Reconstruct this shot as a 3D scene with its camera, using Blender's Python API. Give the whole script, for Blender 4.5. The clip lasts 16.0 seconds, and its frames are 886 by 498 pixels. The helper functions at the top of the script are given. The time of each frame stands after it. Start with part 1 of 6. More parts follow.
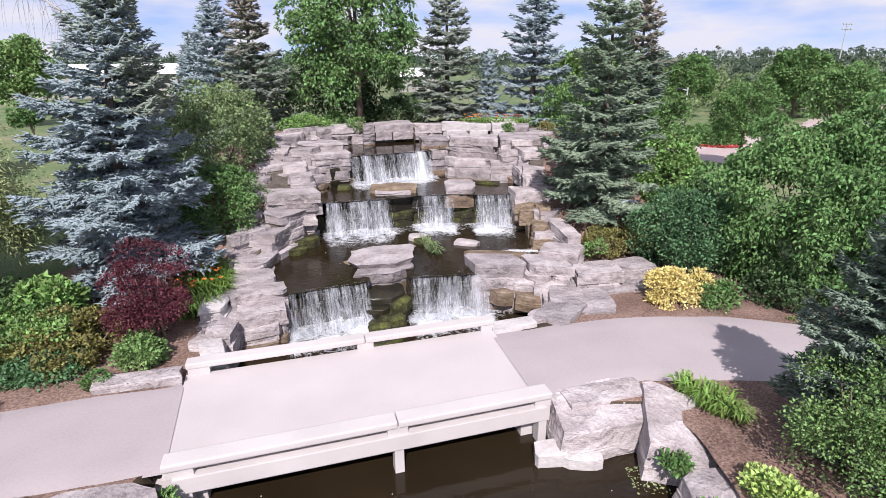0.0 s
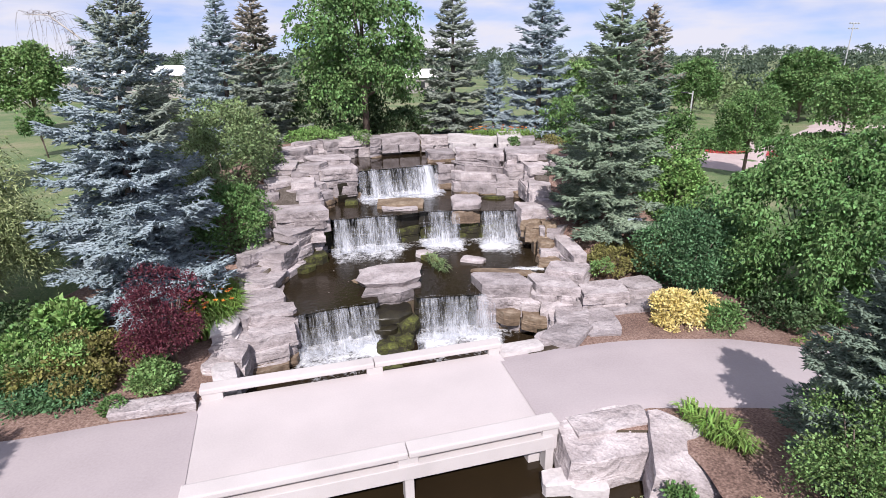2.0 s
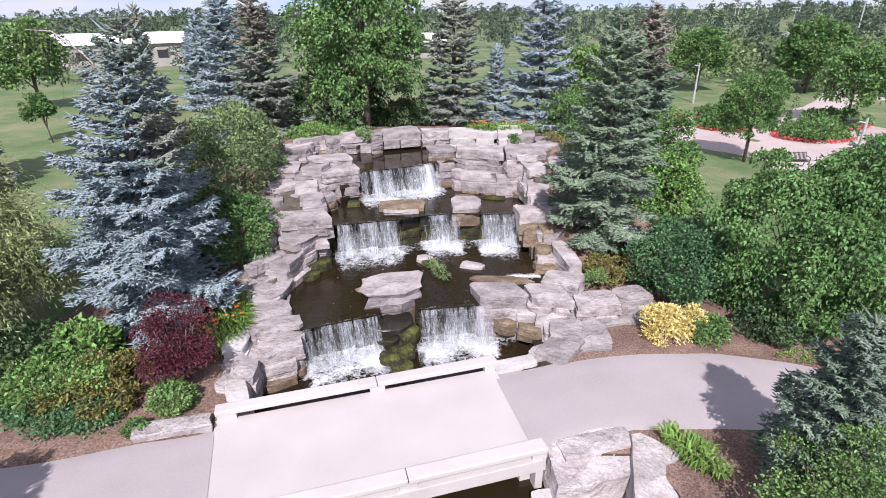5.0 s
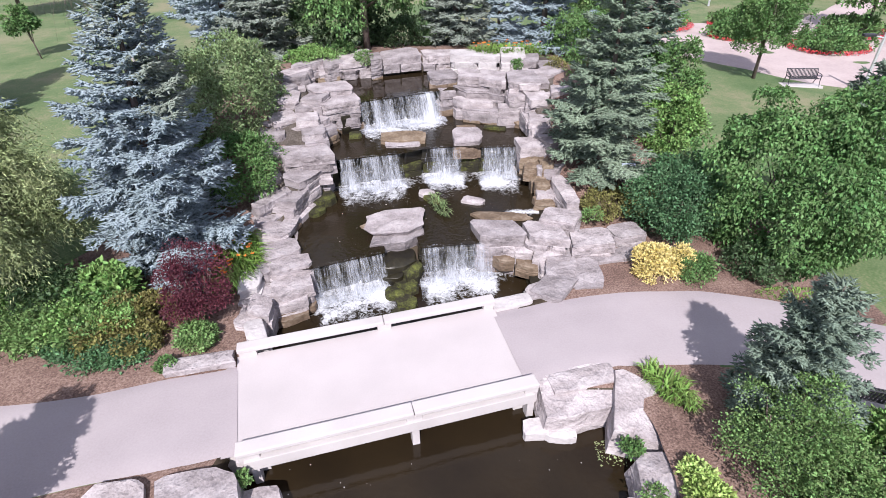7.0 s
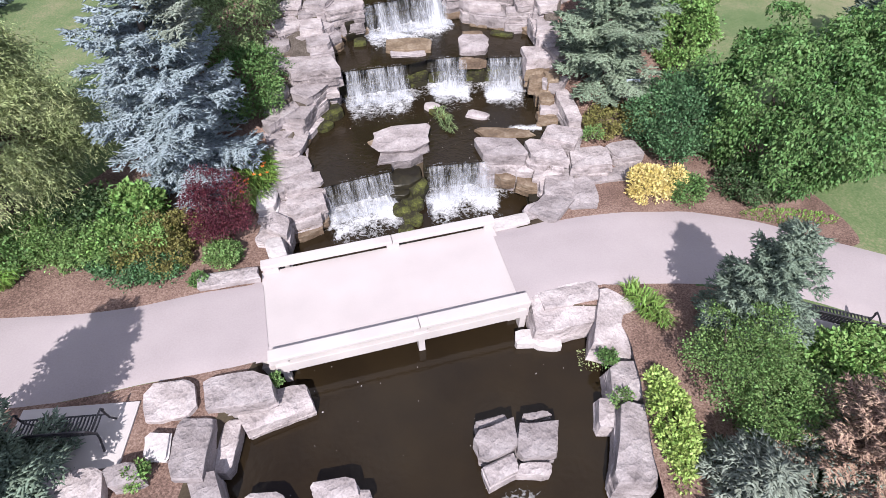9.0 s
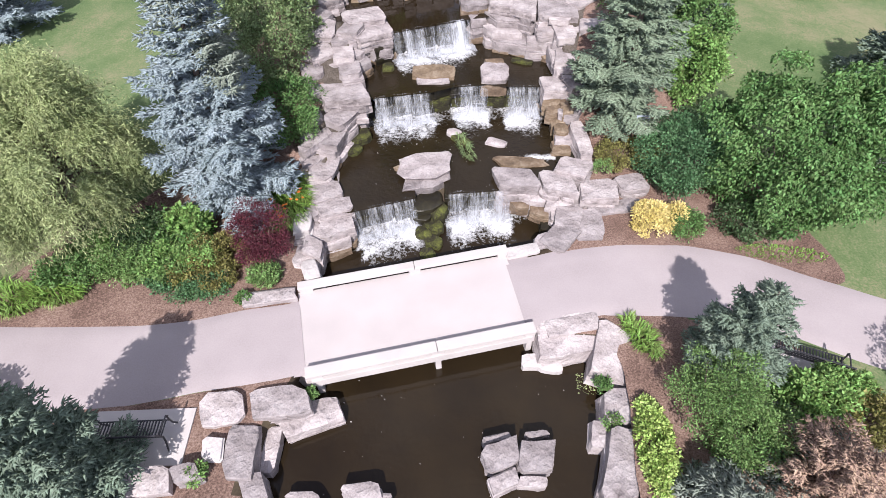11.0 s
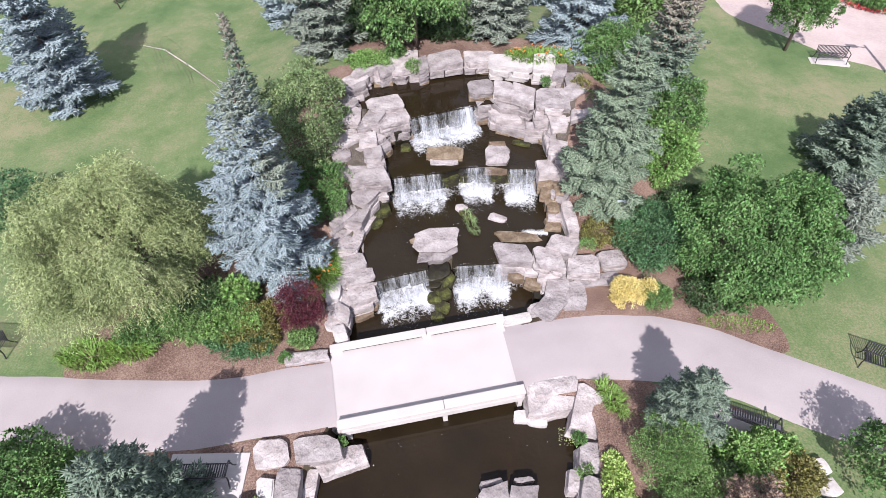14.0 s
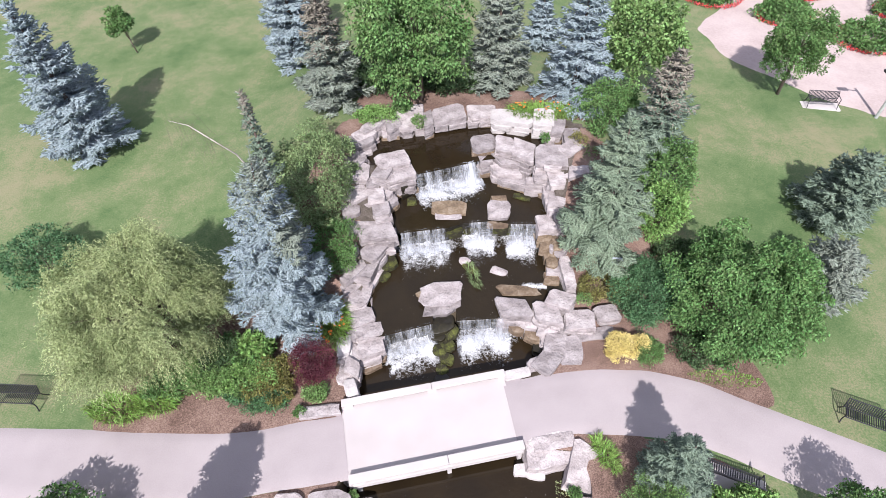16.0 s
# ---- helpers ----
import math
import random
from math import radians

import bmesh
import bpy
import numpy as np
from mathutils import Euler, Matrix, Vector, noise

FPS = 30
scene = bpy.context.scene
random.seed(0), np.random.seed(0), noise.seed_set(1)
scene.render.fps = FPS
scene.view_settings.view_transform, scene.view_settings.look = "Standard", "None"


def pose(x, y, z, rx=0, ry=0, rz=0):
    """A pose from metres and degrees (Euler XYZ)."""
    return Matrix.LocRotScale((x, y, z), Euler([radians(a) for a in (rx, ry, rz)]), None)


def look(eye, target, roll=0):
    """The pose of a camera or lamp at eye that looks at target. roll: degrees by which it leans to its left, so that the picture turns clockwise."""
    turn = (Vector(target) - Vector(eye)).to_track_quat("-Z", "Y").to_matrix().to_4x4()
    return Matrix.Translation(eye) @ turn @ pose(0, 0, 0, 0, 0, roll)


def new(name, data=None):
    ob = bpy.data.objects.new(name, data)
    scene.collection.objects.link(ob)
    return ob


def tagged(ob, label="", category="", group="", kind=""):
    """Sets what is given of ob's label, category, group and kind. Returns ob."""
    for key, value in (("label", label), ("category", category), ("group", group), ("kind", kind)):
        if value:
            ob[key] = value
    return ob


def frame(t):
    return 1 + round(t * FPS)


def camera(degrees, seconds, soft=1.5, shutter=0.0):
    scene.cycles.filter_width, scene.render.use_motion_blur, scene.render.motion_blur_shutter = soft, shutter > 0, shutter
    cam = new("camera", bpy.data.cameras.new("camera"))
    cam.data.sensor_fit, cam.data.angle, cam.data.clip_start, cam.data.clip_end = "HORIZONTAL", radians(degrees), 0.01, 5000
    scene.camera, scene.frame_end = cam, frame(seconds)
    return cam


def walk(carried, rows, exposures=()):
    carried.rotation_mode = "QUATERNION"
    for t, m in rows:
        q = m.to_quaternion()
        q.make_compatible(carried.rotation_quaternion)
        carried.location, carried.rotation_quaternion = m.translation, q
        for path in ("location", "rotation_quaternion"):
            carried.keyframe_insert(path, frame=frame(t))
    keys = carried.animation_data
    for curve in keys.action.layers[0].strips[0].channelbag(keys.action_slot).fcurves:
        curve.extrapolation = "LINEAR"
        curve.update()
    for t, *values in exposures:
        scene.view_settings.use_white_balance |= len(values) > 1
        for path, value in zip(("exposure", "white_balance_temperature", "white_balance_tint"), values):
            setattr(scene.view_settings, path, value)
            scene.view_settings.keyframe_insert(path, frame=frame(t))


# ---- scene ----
cam = camera(79.4, 16.0, soft=0.75)
METRES, EYE, TILT, LEAN, TURN = 14.5, 6.1, -19.6, 0.5, 0.0
ROWS = [
    (0.0, 0.0, 0.0, 0.0, 0.0, 0.0, -0.0),
    (0.5, -0.0038, -0.0078, 0.0077, 0.14, 0.03, -0.04),
    (1.0, -0.0063, -0.0116, 0.0168, 0.24, -0.01, -0.05),
    (1.5, -0.0075, -0.0127, 0.0285, 0.3, -0.07, -0.05),
    (2.0, -0.0072, -0.0122, 0.0439, 0.39, -0.24, -0.06),
    (2.5, -0.0044, -0.013, 0.0617, 0.45, -0.5, -0.06),
    (3.0, -0.0014, -0.0169, 0.0789, 0.52, -0.8, -0.06),
    (3.5, 0.0015, -0.023, 0.0978, 0.62, -1.3, -0.06),
    (4.0, 0.0031, -0.0306, 0.1157, 0.73, -2.1, -0.05),
    (6.5, -0.0012, -0.0675, 0.2113, 0.8, -11.34, 0.1),
    (7.0, 0.0013, -0.0737, 0.2319, 0.89, -14.78, 0.13),
    (7.5, 0.0048, -0.0813, 0.2544, 0.96, -18.46, 0.19),
    (8.0, 0.008, -0.0941, 0.2761, 1.01, -22.2, 0.24),
    (10.5, 0.0075, -0.1523, 0.4403, 3.61, -30.37, -0.51),
    (11.0, 0.0065, -0.1617, 0.4832, 4.14, -30.27, -0.65),
    (11.5, 0.0041, -0.1817, 0.5261, 4.46, -30.22, -0.73),
    (12.0, 0.0072, -0.2075, 0.5757, 4.7, -30.14, -0.76),
    (12.5, 0.0109, -0.2312, 0.6228, 4.76, -30.04, -0.74),
    (13.0, 0.0127, -0.2517, 0.6596, 4.87, -29.91, -0.74),
    (13.5, 0.0127, -0.2669, 0.6975, 5.1, -29.81, -0.78),
    (14.0, 0.0154, -0.2819, 0.7471, 5.4, -29.69, -0.79),
    (14.5, 0.0183, -0.2992, 0.797, 5.51, -29.48, -0.72),
    (15.0, 0.0207, -0.3079, 0.8376, 5.6, -29.35, -0.68),
    (15.5, 0.0209, -0.305, 0.8827, 5.7, -29.19, -0.61),
    (16.0, 0.013, -0.2839, 0.9297, 5.79, -29.34, -0.55),
]
walk(cam, [(t, pose(0, 0, EYE, TILT, LEAN, TURN) @ pose(METRES * x, METRES * y, METRES * z, 90 + pitch, roll, yaw)) for t, x, y, z, yaw, pitch, roll in ROWS],
     [(0.0, 0.33, 6350, 17), (4.0, 0.35, 6300, 17), (7.0, 0.42, 6150, 17), (10.5, 0.47, 6350, 16), (16.0, 0.51, 6250, 15)])

# ---- light ----
SUN_TURN, SUN_HEIGHT = 180.5, 45.0      # degrees: where the sun stands (clockwise from +y) and how high
world = bpy.data.worlds.new("sky")
scene.world = world
world.use_nodes = True
wn, wl = world.node_tree.nodes, world.node_tree.links
wn.clear()
w_out, w_back = wn.new("ShaderNodeOutputWorld"), wn.new("ShaderNodeBackground")
w_sky = wn.new("ShaderNodeTexSky")
w_sky.sky_type, w_sky.sun_disc = "NISHITA", False
w_sky.sun_elevation, w_sky.sun_rotation = radians(SUN_HEIGHT), radians(SUN_TURN)
w_sky.air_density, w_sky.dust_density, w_sky.ozone_density = 1.0, 0.3, 1.6
# soft summer clouds over the whole sky
w_lift, w_len = wn.new("ShaderNodeMapping"), wn.new("ShaderNodeVectorMath")
w_lift.inputs["Location"].default_value = (0, 0, 0.09)
w_len.operation = "NORMALIZE"
w_co, w_map = wn.new("ShaderNodeTexCoord"), wn.new("ShaderNodeMapping")
w_map.inputs["Scale"].default_value = (2.2, 2.2, 9.0)
w_noise, w_ramp, w_mix = wn.new("ShaderNodeTexNoise"), wn.new("ShaderNodeValToRGB"), wn.new("ShaderNodeMix")
w_noise.inputs["Scale"].default_value, w_noise.inputs["Detail"].default_value = 2.3, 7.0
w_ramp.color_ramp.elements[0].position, w_ramp.color_ramp.elements[1].position = 0.30, 0.60
w_mix.data_type = "RGBA"
w_mix.inputs["B"].default_value = (5.6, 5.7, 6.2, 1)
wl.new(w_co.outputs["Generated"], w_lift.inputs["Vector"])
wl.new(w_lift.outputs["Vector"], w_len.inputs[0])
wl.new(w_len.outputs["Vector"], w_sky.inputs["Vector"])
wl.new(w_co.outputs["Generated"], w_map.inputs["Vector"])
wl.new(w_map.outputs["Vector"], w_noise.inputs["Vector"])
wl.new(w_noise.outputs["Fac"], w_ramp.inputs["Fac"])
wl.new(w_ramp.outputs["Color"], w_mix.inputs["Factor"])
w_tint = wn.new("ShaderNodeMix")
w_tint.data_type, w_tint.blend_type = "RGBA", "MULTIPLY"
w_tint.inputs["Factor"].default_value, w_tint.inputs["B"].default_value = 1.0, (0.74, 0.74, 0.95, 1)
wl.new(w_sky.outputs["Color"], w_tint.inputs["A"])
wl.new(w_tint.outputs["Result"], w_mix.inputs["A"])
wl.new(w_mix.outputs["Result"], w_back.inputs["Color"])
w_back.inputs["Strength"].default_value = 0.115
wl.new(w_back.outputs["Background"], w_out.inputs["Surface"])
sun_data = bpy.data.lights.new("sun", "SUN")
sun_data.energy, sun_data.angle, sun_data.color = 5.25, radians(0.55), (1.0, 0.955, 0.89)
sun = new("sun", sun_data)
a_, e_ = radians(SUN_TURN), radians(SUN_HEIGHT)
sun.matrix_world = look((40 * math.sin(a_) * math.cos(e_), 40 * math.cos(a_) * math.cos(e_), 40 * math.sin(e_)), (0, 0, 0))


# ---- materials ----
def rgba(c):
    return (c[0], c[1], c[2], 1.0)


def surface(name, colours, scale=3.0, fine=40.0, rough=0.85, bump=0.3, depth=0.02, island=0.0, each=0.0, stretch=(1, 1, 1),
            spread=(0.3, 0.7), fine_mix=0.35, metal=0.0, through_light=0.0, specular=0.4):
    """A node material with colour at two scales, fine relief and, where asked, a shade of its own for each leaf or piece."""
    m = bpy.data.materials.new(name)
    m.use_nodes = True
    n, l = m.node_tree.nodes, m.node_tree.links
    b = n["Principled BSDF"]
    co, mp = n.new("ShaderNodeTexCoord"), n.new("ShaderNodeMapping")
    mp.inputs["Scale"].default_value = stretch
    l.new(co.outputs["Object"], mp.inputs["Vector"])
    big, small = n.new("ShaderNodeTexNoise"), n.new("ShaderNodeTexNoise")
    big.inputs["Scale"].default_value, big.inputs["Detail"].default_value = scale, 5.0
    small.inputs["Scale"].default_value, small.inputs["Detail"].default_value = fine, 3.0
    for t in (big, small):
        l.new(mp.outputs["Vector"], t.inputs["Vector"])
    ramp = n.new("ShaderNodeValToRGB")
    e = ramp.color_ramp.elements
    while len(e) < len(colours):
        e.new(0.5)
    for k, c in enumerate(colours):
        e[k].position = spread[0] + (spread[1] - spread[0]) * k / (len(colours) - 1)
        e[k].color = rgba(c)
    fac = n.new("ShaderNodeMix")
    fac.inputs["Factor"].default_value = fine_mix
    l.new(big.outputs["Fac"], fac.inputs["A"])
    l.new(small.outputs["Fac"], fac.inputs["B"])
    l.new(fac.outputs["Result"], ramp.inputs["Fac"])
    colour = ramp.outputs["Color"]
    for amount, node, out in ((island, "ShaderNodeNewGeometry", "Random Per Island"), (each, "ShaderNodeObjectInfo", "Random")):
        if amount:
            src, hsv, mr, mh = n.new(node), n.new("ShaderNodeHueSaturation"), n.new("ShaderNodeMapRange"), n.new("ShaderNodeMapRange")
            mr.inputs["To Min"].default_value, mr.inputs["To Max"].default_value = 1 - amount, 1 + amount
            mh.inputs["To Min"].default_value, mh.inputs["To Max"].default_value = 0.5 - 0.035 * amount, 0.5 + 0.035 * amount
            l.new(src.outputs[out], mr.inputs["Value"])
            l.new(src.outputs[out], mh.inputs["Value"])
            l.new(mr.outputs["Result"], hsv.inputs["Value"])
            l.new(mh.outputs["Result"], hsv.inputs["Hue"])
            l.new(colour, hsv.inputs["Color"])
            colour = hsv.outputs["Color"]
    l.new(colour, b.inputs["Base Color"])
    b.inputs["Roughness"].default_value, b.inputs["Metallic"].default_value = rough, metal
    b.inputs["Specular IOR Level"].default_value = specular
    if bump:
        bp = n.new("ShaderNodeBump")
        bp.inputs["Strength"].default_value, bp.inputs["Distance"].default_value = bump, depth
        l.new(fac.outputs["Result"], bp.inputs["Height"])
        l.new(bp.outputs["Normal"], b.inputs["Normal"])
    if through_light:
        tr, mix = n.new("ShaderNodeBsdfTranslucent"), n.new("ShaderNodeMixShader")
        l.new(colour, tr.inputs["Color"])
        mix.inputs["Fac"].default_value = through_light
        l.new(b.outputs["BSDF"], mix.inputs[1])
        l.new(tr.outputs["BSDF"], mix.inputs[2])
        l.new(mix.outputs["Shader"], n["Material Output"].inputs["Surface"])
    return m


def rock(name, *args, **kw):
    """Split limestone: surface() with chipped facets in its relief and thin dark cracks."""
    m = surface(name, *args, **kw)
    n, l = m.node_tree.nodes, m.node_tree.links
    b = n["Principled BSDF"]
    bump = next(k for k in n if k.type == "BUMP")
    co = next(k for k in n if k.type == "TEX_COORD")
    bend, warp = n.new("ShaderNodeTexNoise"), n.new("ShaderNodeMix")
    bend.inputs["Scale"].default_value, bend.inputs["Detail"].default_value = 2.5, 5.0
    warp.data_type = "RGBA"
    warp.inputs["Factor"].default_value = 0.4
    l.new(co.outputs["Object"], bend.inputs["Vector"])
    l.new(co.outputs["Object"], warp.inputs["A"])
    l.new(bend.outputs["Color"], warp.inputs["B"])
    chip, crack, thin = n.new("ShaderNodeTexVoronoi"), n.new("ShaderNodeTexVoronoi"), n.new("ShaderNodeMapRange")
    chip.inputs["Scale"].default_value = 7.0
    crack.feature = "DISTANCE_TO_EDGE"
    crack.inputs["Scale"].default_value = 0.75
    for v in (chip, crack):
        l.new(warp.outputs["Result"], v.inputs["Vector"])
    thin.inputs["From Max"].default_value = 0.012
    thin.inputs["To Min"].default_value = 0.35
    l.new(crack.outputs["Distance"], thin.inputs["Value"])
    old_h, old_c = bump.inputs["Height"].links[0].from_socket, b.inputs["Base Color"].links[0].from_socket
    add = n.new("ShaderNodeMath")
    add.operation = "MULTIPLY_ADD"
    add.inputs[1].default_value = 0.9
    l.new(chip.outputs["Distance"], add.inputs[0])
    l.new(old_h, add.inputs[2])
    add2 = n.new("ShaderNodeMath")
    add2.operation = "MULTIPLY_ADD"
    add2.inputs[1].default_value = 0.12
    l.new(thin.outputs["Result"], add2.inputs[0])
    l.new(add.outputs["Value"], add2.inputs[2])
    l.new(add2.outputs["Value"], bump.inputs["Height"])
    dark = n.new("ShaderNodeMix")
    dark.data_type, dark.blend_type = "RGBA", "MULTIPLY"
    dark.inputs["Factor"].default_value = 0.12
    l.new(old_c, dark.inputs["A"])
    l.new(thin.outputs["Result"], dark.inputs["B"])
    l.new(dark.outputs["Result"], b.inputs["Base Color"])
    return m


GRASS = surface("lawn_grass", [(0.064, 0.116, 0.040), (0.114, 0.160, 0.067), (0.210, 0.200, 0.118)], 0.16, 14.0, 0.95, 1.0, 0.06, fine_mix=0.30, spread=(0.40, 0.60))
for node in GRASS.node_tree.nodes:
    if node.type == "TEX_NOISE" and node.inputs["Scale"].default_value < 1:
        node.inputs["Detail"].default_value, node.inputs["Roughness"].default_value = 11.0, 0.72
MULCH = surface("bark_mulch", [(0.07, 0.042, 0.034), (0.175, 0.112, 0.09), (0.30, 0.215, 0.18)], 0.9, 22.0, 0.95, 0.9, 0.04, fine_mix=0.6, spread=(0.34, 0.66))
ASPHALT = surface("aged_asphalt", [(0.285, 0.25, 0.258), (0.338, 0.298, 0.308), (0.38, 0.338, 0.348)], 0.45, 22.0, 0.9, 0.15, 0.006, fine_mix=0.32)
CONCRETE = surface("pale_concrete", [(0.41, 0.38, 0.378), (0.47, 0.438, 0.435), (0.52, 0.488, 0.485)], 0.9, 45.0, 0.8, 0.25, 0.004, fine_mix=0.3)
DECK = surface("bridge_deck_concrete", [(0.40, 0.362, 0.365), (0.45, 0.41, 0.412), (0.50, 0.458, 0.46)], 0.5, 30.0, 0.85, 0.2, 0.004, fine_mix=0.3)
STONE = rock("limestone", [(0.080, 0.066, 0.065), (0.222, 0.194, 0.196), (0.318, 0.283, 0.287), (0.415, 0.377, 0.383)], 1.5, 20.0, 0.9, 0.9, 0.06, each=0.24, stretch=(1, 1, 2.0), spread=(0.27, 0.62), fine_mix=0.3)
WHITE_STONE = rock("white_limestone", [(0.30, 0.272, 0.272), (0.45, 0.42, 0.42), (0.54, 0.51, 0.51)], 1.3, 12.0, 0.9, 0.6, 0.04, each=0.05, stretch=(1, 1, 2.2), spread=(0.28, 0.66))
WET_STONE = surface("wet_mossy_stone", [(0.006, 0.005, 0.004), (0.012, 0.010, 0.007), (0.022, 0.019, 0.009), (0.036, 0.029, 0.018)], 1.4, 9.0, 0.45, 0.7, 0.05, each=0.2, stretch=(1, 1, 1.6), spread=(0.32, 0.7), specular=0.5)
BROWN_STONE = rock("ochre_stained_stone", [(0.06, 0.042, 0.03), (0.16, 0.115, 0.078), (0.29, 0.235, 0.18)], 1.6, 10.0, 0.7, 0.6, 0.04, each=0.15, stretch=(1, 1, 2.0))
# silt of the stream bed; on the bank its dark tone doubles as gap shade
BED_AND_GAPS = surface("stream_silt_and_gap_shade", [(0.028, 0.019, 0.012), (0.05, 0.036, 0.022), (0.085, 0.07, 0.04)], 1.1, 14.0, 0.8, 0.5, 0.04)
MOSS = surface("stream_moss", [(0.012, 0.010, 0.006), (0.026, 0.024, 0.010), (0.07, 0.078, 0.018), (0.14, 0.155, 0.03)], 2.2, 16.0, 0.85, 0.8, 0.05, spread=(0.36, 0.70))
# ground between the bank stones, its dark tone standing for shade in the gaps
GAP_SHADE = surface("gap_shade_ground", [(0.035, 0.028, 0.022), (0.075, 0.062, 0.052), (0.15, 0.13, 0.115)], 2.0, 18.0, 0.95, 0.8, 0.04, fine_mix=0.5)
BARK = surface("tree_bark", [(0.06, 0.045, 0.035), (0.13, 0.10, 0.085), (0.20, 0.165, 0.14)], 4.0, 30.0, 0.95, 0.8, 0.03, stretch=(1, 1, 0.25))
DRIFT_WOOD = surface("bleached_dead_wood", [(0.30, 0.27, 0.25), (0.42, 0.39, 0.36), (0.52, 0.49, 0.46)], 4.0, 30.0, 0.9, 0.5, 0.01, stretch=(1, 1, 0.3))
IRON = surface("black_painted_iron", [(0.012, 0.012, 0.016), (0.022, 0.022, 0.028), (0.035, 0.035, 0.045)], 6.0, 60.0, 0.45, 0.1, 0.002, specular=0.5)
PAVER = surface("pink_plaza_paving", [(0.34, 0.275, 0.265), (0.42, 0.345, 0.335), (0.48, 0.405, 0.395)], 0.4, 6.0, 0.9, 0.2, 0.01)
SIGN_FACE = surface("sign_face", [(0.14, 0.17, 0.20), (0.26, 0.31, 0.36), (0.42, 0.47, 0.52)], 9.0, 40.0, 0.35, 0.0, 0.0)
STEEL = surface("galvanised_steel", [(0.40, 0.41, 0.42), (0.50, 0.51, 0.52), (0.60, 0.60, 0.61)], 3.0, 40.0, 0.5, 0.1, 0.002, metal=0.4)
ROOF_WHITE = surface("white_roof_sheet", [(0.66, 0.66, 0.67), (0.74, 0.74, 0.75), (0.80, 0.80, 0.80)], 0.3, 4.0, 0.6, 0.1, 0.01)
WALL_GREY = surface("grey_wall_cladding", [(0.22, 0.21, 0.20), (0.30, 0.29, 0.27), (0.36, 0.35, 0.33)], 0.5, 4.0, 0.8, 0.2, 0.01)
RED_BRICK = surface("red_wall", [(0.34, 0.11, 0.07), (0.42, 0.16, 0.11), (0.48, 0.22, 0.16)], 0.5, 4.0, 0.8, 0.2, 0.01)

BLUE_NEEDLE = surface("blue_spruce_needles", [(0.145, 0.200, 0.218), (0.25, 0.315, 0.345), (0.375, 0.442, 0.485)], 0.9, 30.0, 0.8, 0.6, 0.02, island=0.24, fine_mix=0.5, through_light=0.07)
GREEN_NEEDLE = surface("green_spruce_needles", [(0.106, 0.154, 0.106), (0.188, 0.25, 0.175), (0.29, 0.362, 0.264)], 0.9, 30.0, 0.8, 0.6, 0.02, island=0.35, fine_mix=0.5, through_light=0.07)
GREY_NEEDLE = surface("grey_spruce_needles", [(0.120, 0.150, 0.124), (0.205, 0.242, 0.202), (0.298, 0.332, 0.286)], 0.9, 30.0, 0.8, 0.6, 0.02, island=0.35, fine_mix=0.5, through_light=0.07)
DEEP_NEEDLE = surface("deep_green_spruce_needles", [(0.080, 0.120, 0.088), (0.145, 0.20, 0.15), (0.24, 0.305, 0.235)], 0.9, 30.0, 0.8, 0.6, 0.02, island=0.4, fine_mix=0.5, through_light=0.07)
BROWN_NEEDLE = surface("dry_brown_needles", [(0.145, 0.13, 0.105), (0.235, 0.215, 0.18), (0.33, 0.305, 0.26)], 0.9, 30.0, 0.85, 0.6, 0.02, island=0.35, fine_mix=0.5, through_light=0.1)
DEAD_NEEDLE = surface("dead_juniper_twigs", [(0.22, 0.14, 0.105), (0.34, 0.235, 0.18), (0.46, 0.335, 0.265)], 0.9, 30.0, 0.85, 0.6, 0.02, island=0.4, fine_mix=0.5, through_light=0.1)


def leaf(name, low, mid, high, island=0.52, light=0.17):
    return surface(name, [low, mid, high], 0.7, 18.0, 0.6, 0.2, 0.01, island=island, fine_mix=0.4, through_light=light, specular=0.35)


LEAF_MID = leaf("mid_green_leaves", (0.055, 0.118, 0.038), (0.110, 0.205, 0.064), (0.195, 0.31, 0.112))
LEAF_ROUND = leaf("lush_green_leaves", (0.054, 0.120, 0.037), (0.105, 0.205, 0.064), (0.182, 0.315, 0.112), 0.5)
LEAF_BLUISH = leaf("bluish_green_leaves", (0.040, 0.098, 0.042), (0.082, 0.172, 0.076), (0.145, 0.262, 0.120))
LEAF_FRESH = leaf("fresh_green_leaves", (0.085, 0.160, 0.048), (0.158, 0.262, 0.086), (0.262, 0.375, 0.145))
LEAF_CHARTREUSE = leaf("chartreuse_leaves", (0.22, 0.32, 0.075), (0.34, 0.46, 0.13), (0.46, 0.58, 0.21))
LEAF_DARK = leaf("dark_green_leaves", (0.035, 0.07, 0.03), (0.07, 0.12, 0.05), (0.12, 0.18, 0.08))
LEAF_YEW = leaf("yew_leaves", (0.088, 0.138, 0.058), (0.172, 0.242, 0.105), (0.285, 0.36, 0.170))
LEAF_LIME = leaf("lime_green_leaves", (0.105, 0.205, 0.052), (0.185, 0.315, 0.092), (0.285, 0.43, 0.16))
LEAF_WILLOW = leaf("willow_leaves", (0.16, 0.21, 0.085), (0.30, 0.358, 0.165), (0.47, 0.515, 0.275), 0.32)
LEAF_RED = leaf("crimson_maple_leaves", (0.046, 0.011, 0.020), (0.102, 0.023, 0.037), (0.18, 0.046, 0.064), 0.35)
LEAF_GOLD = leaf("golden_leaves", (0.50, 0.41, 0.12), (0.68, 0.57, 0.23), (0.78, 0.71, 0.40), 0.25)
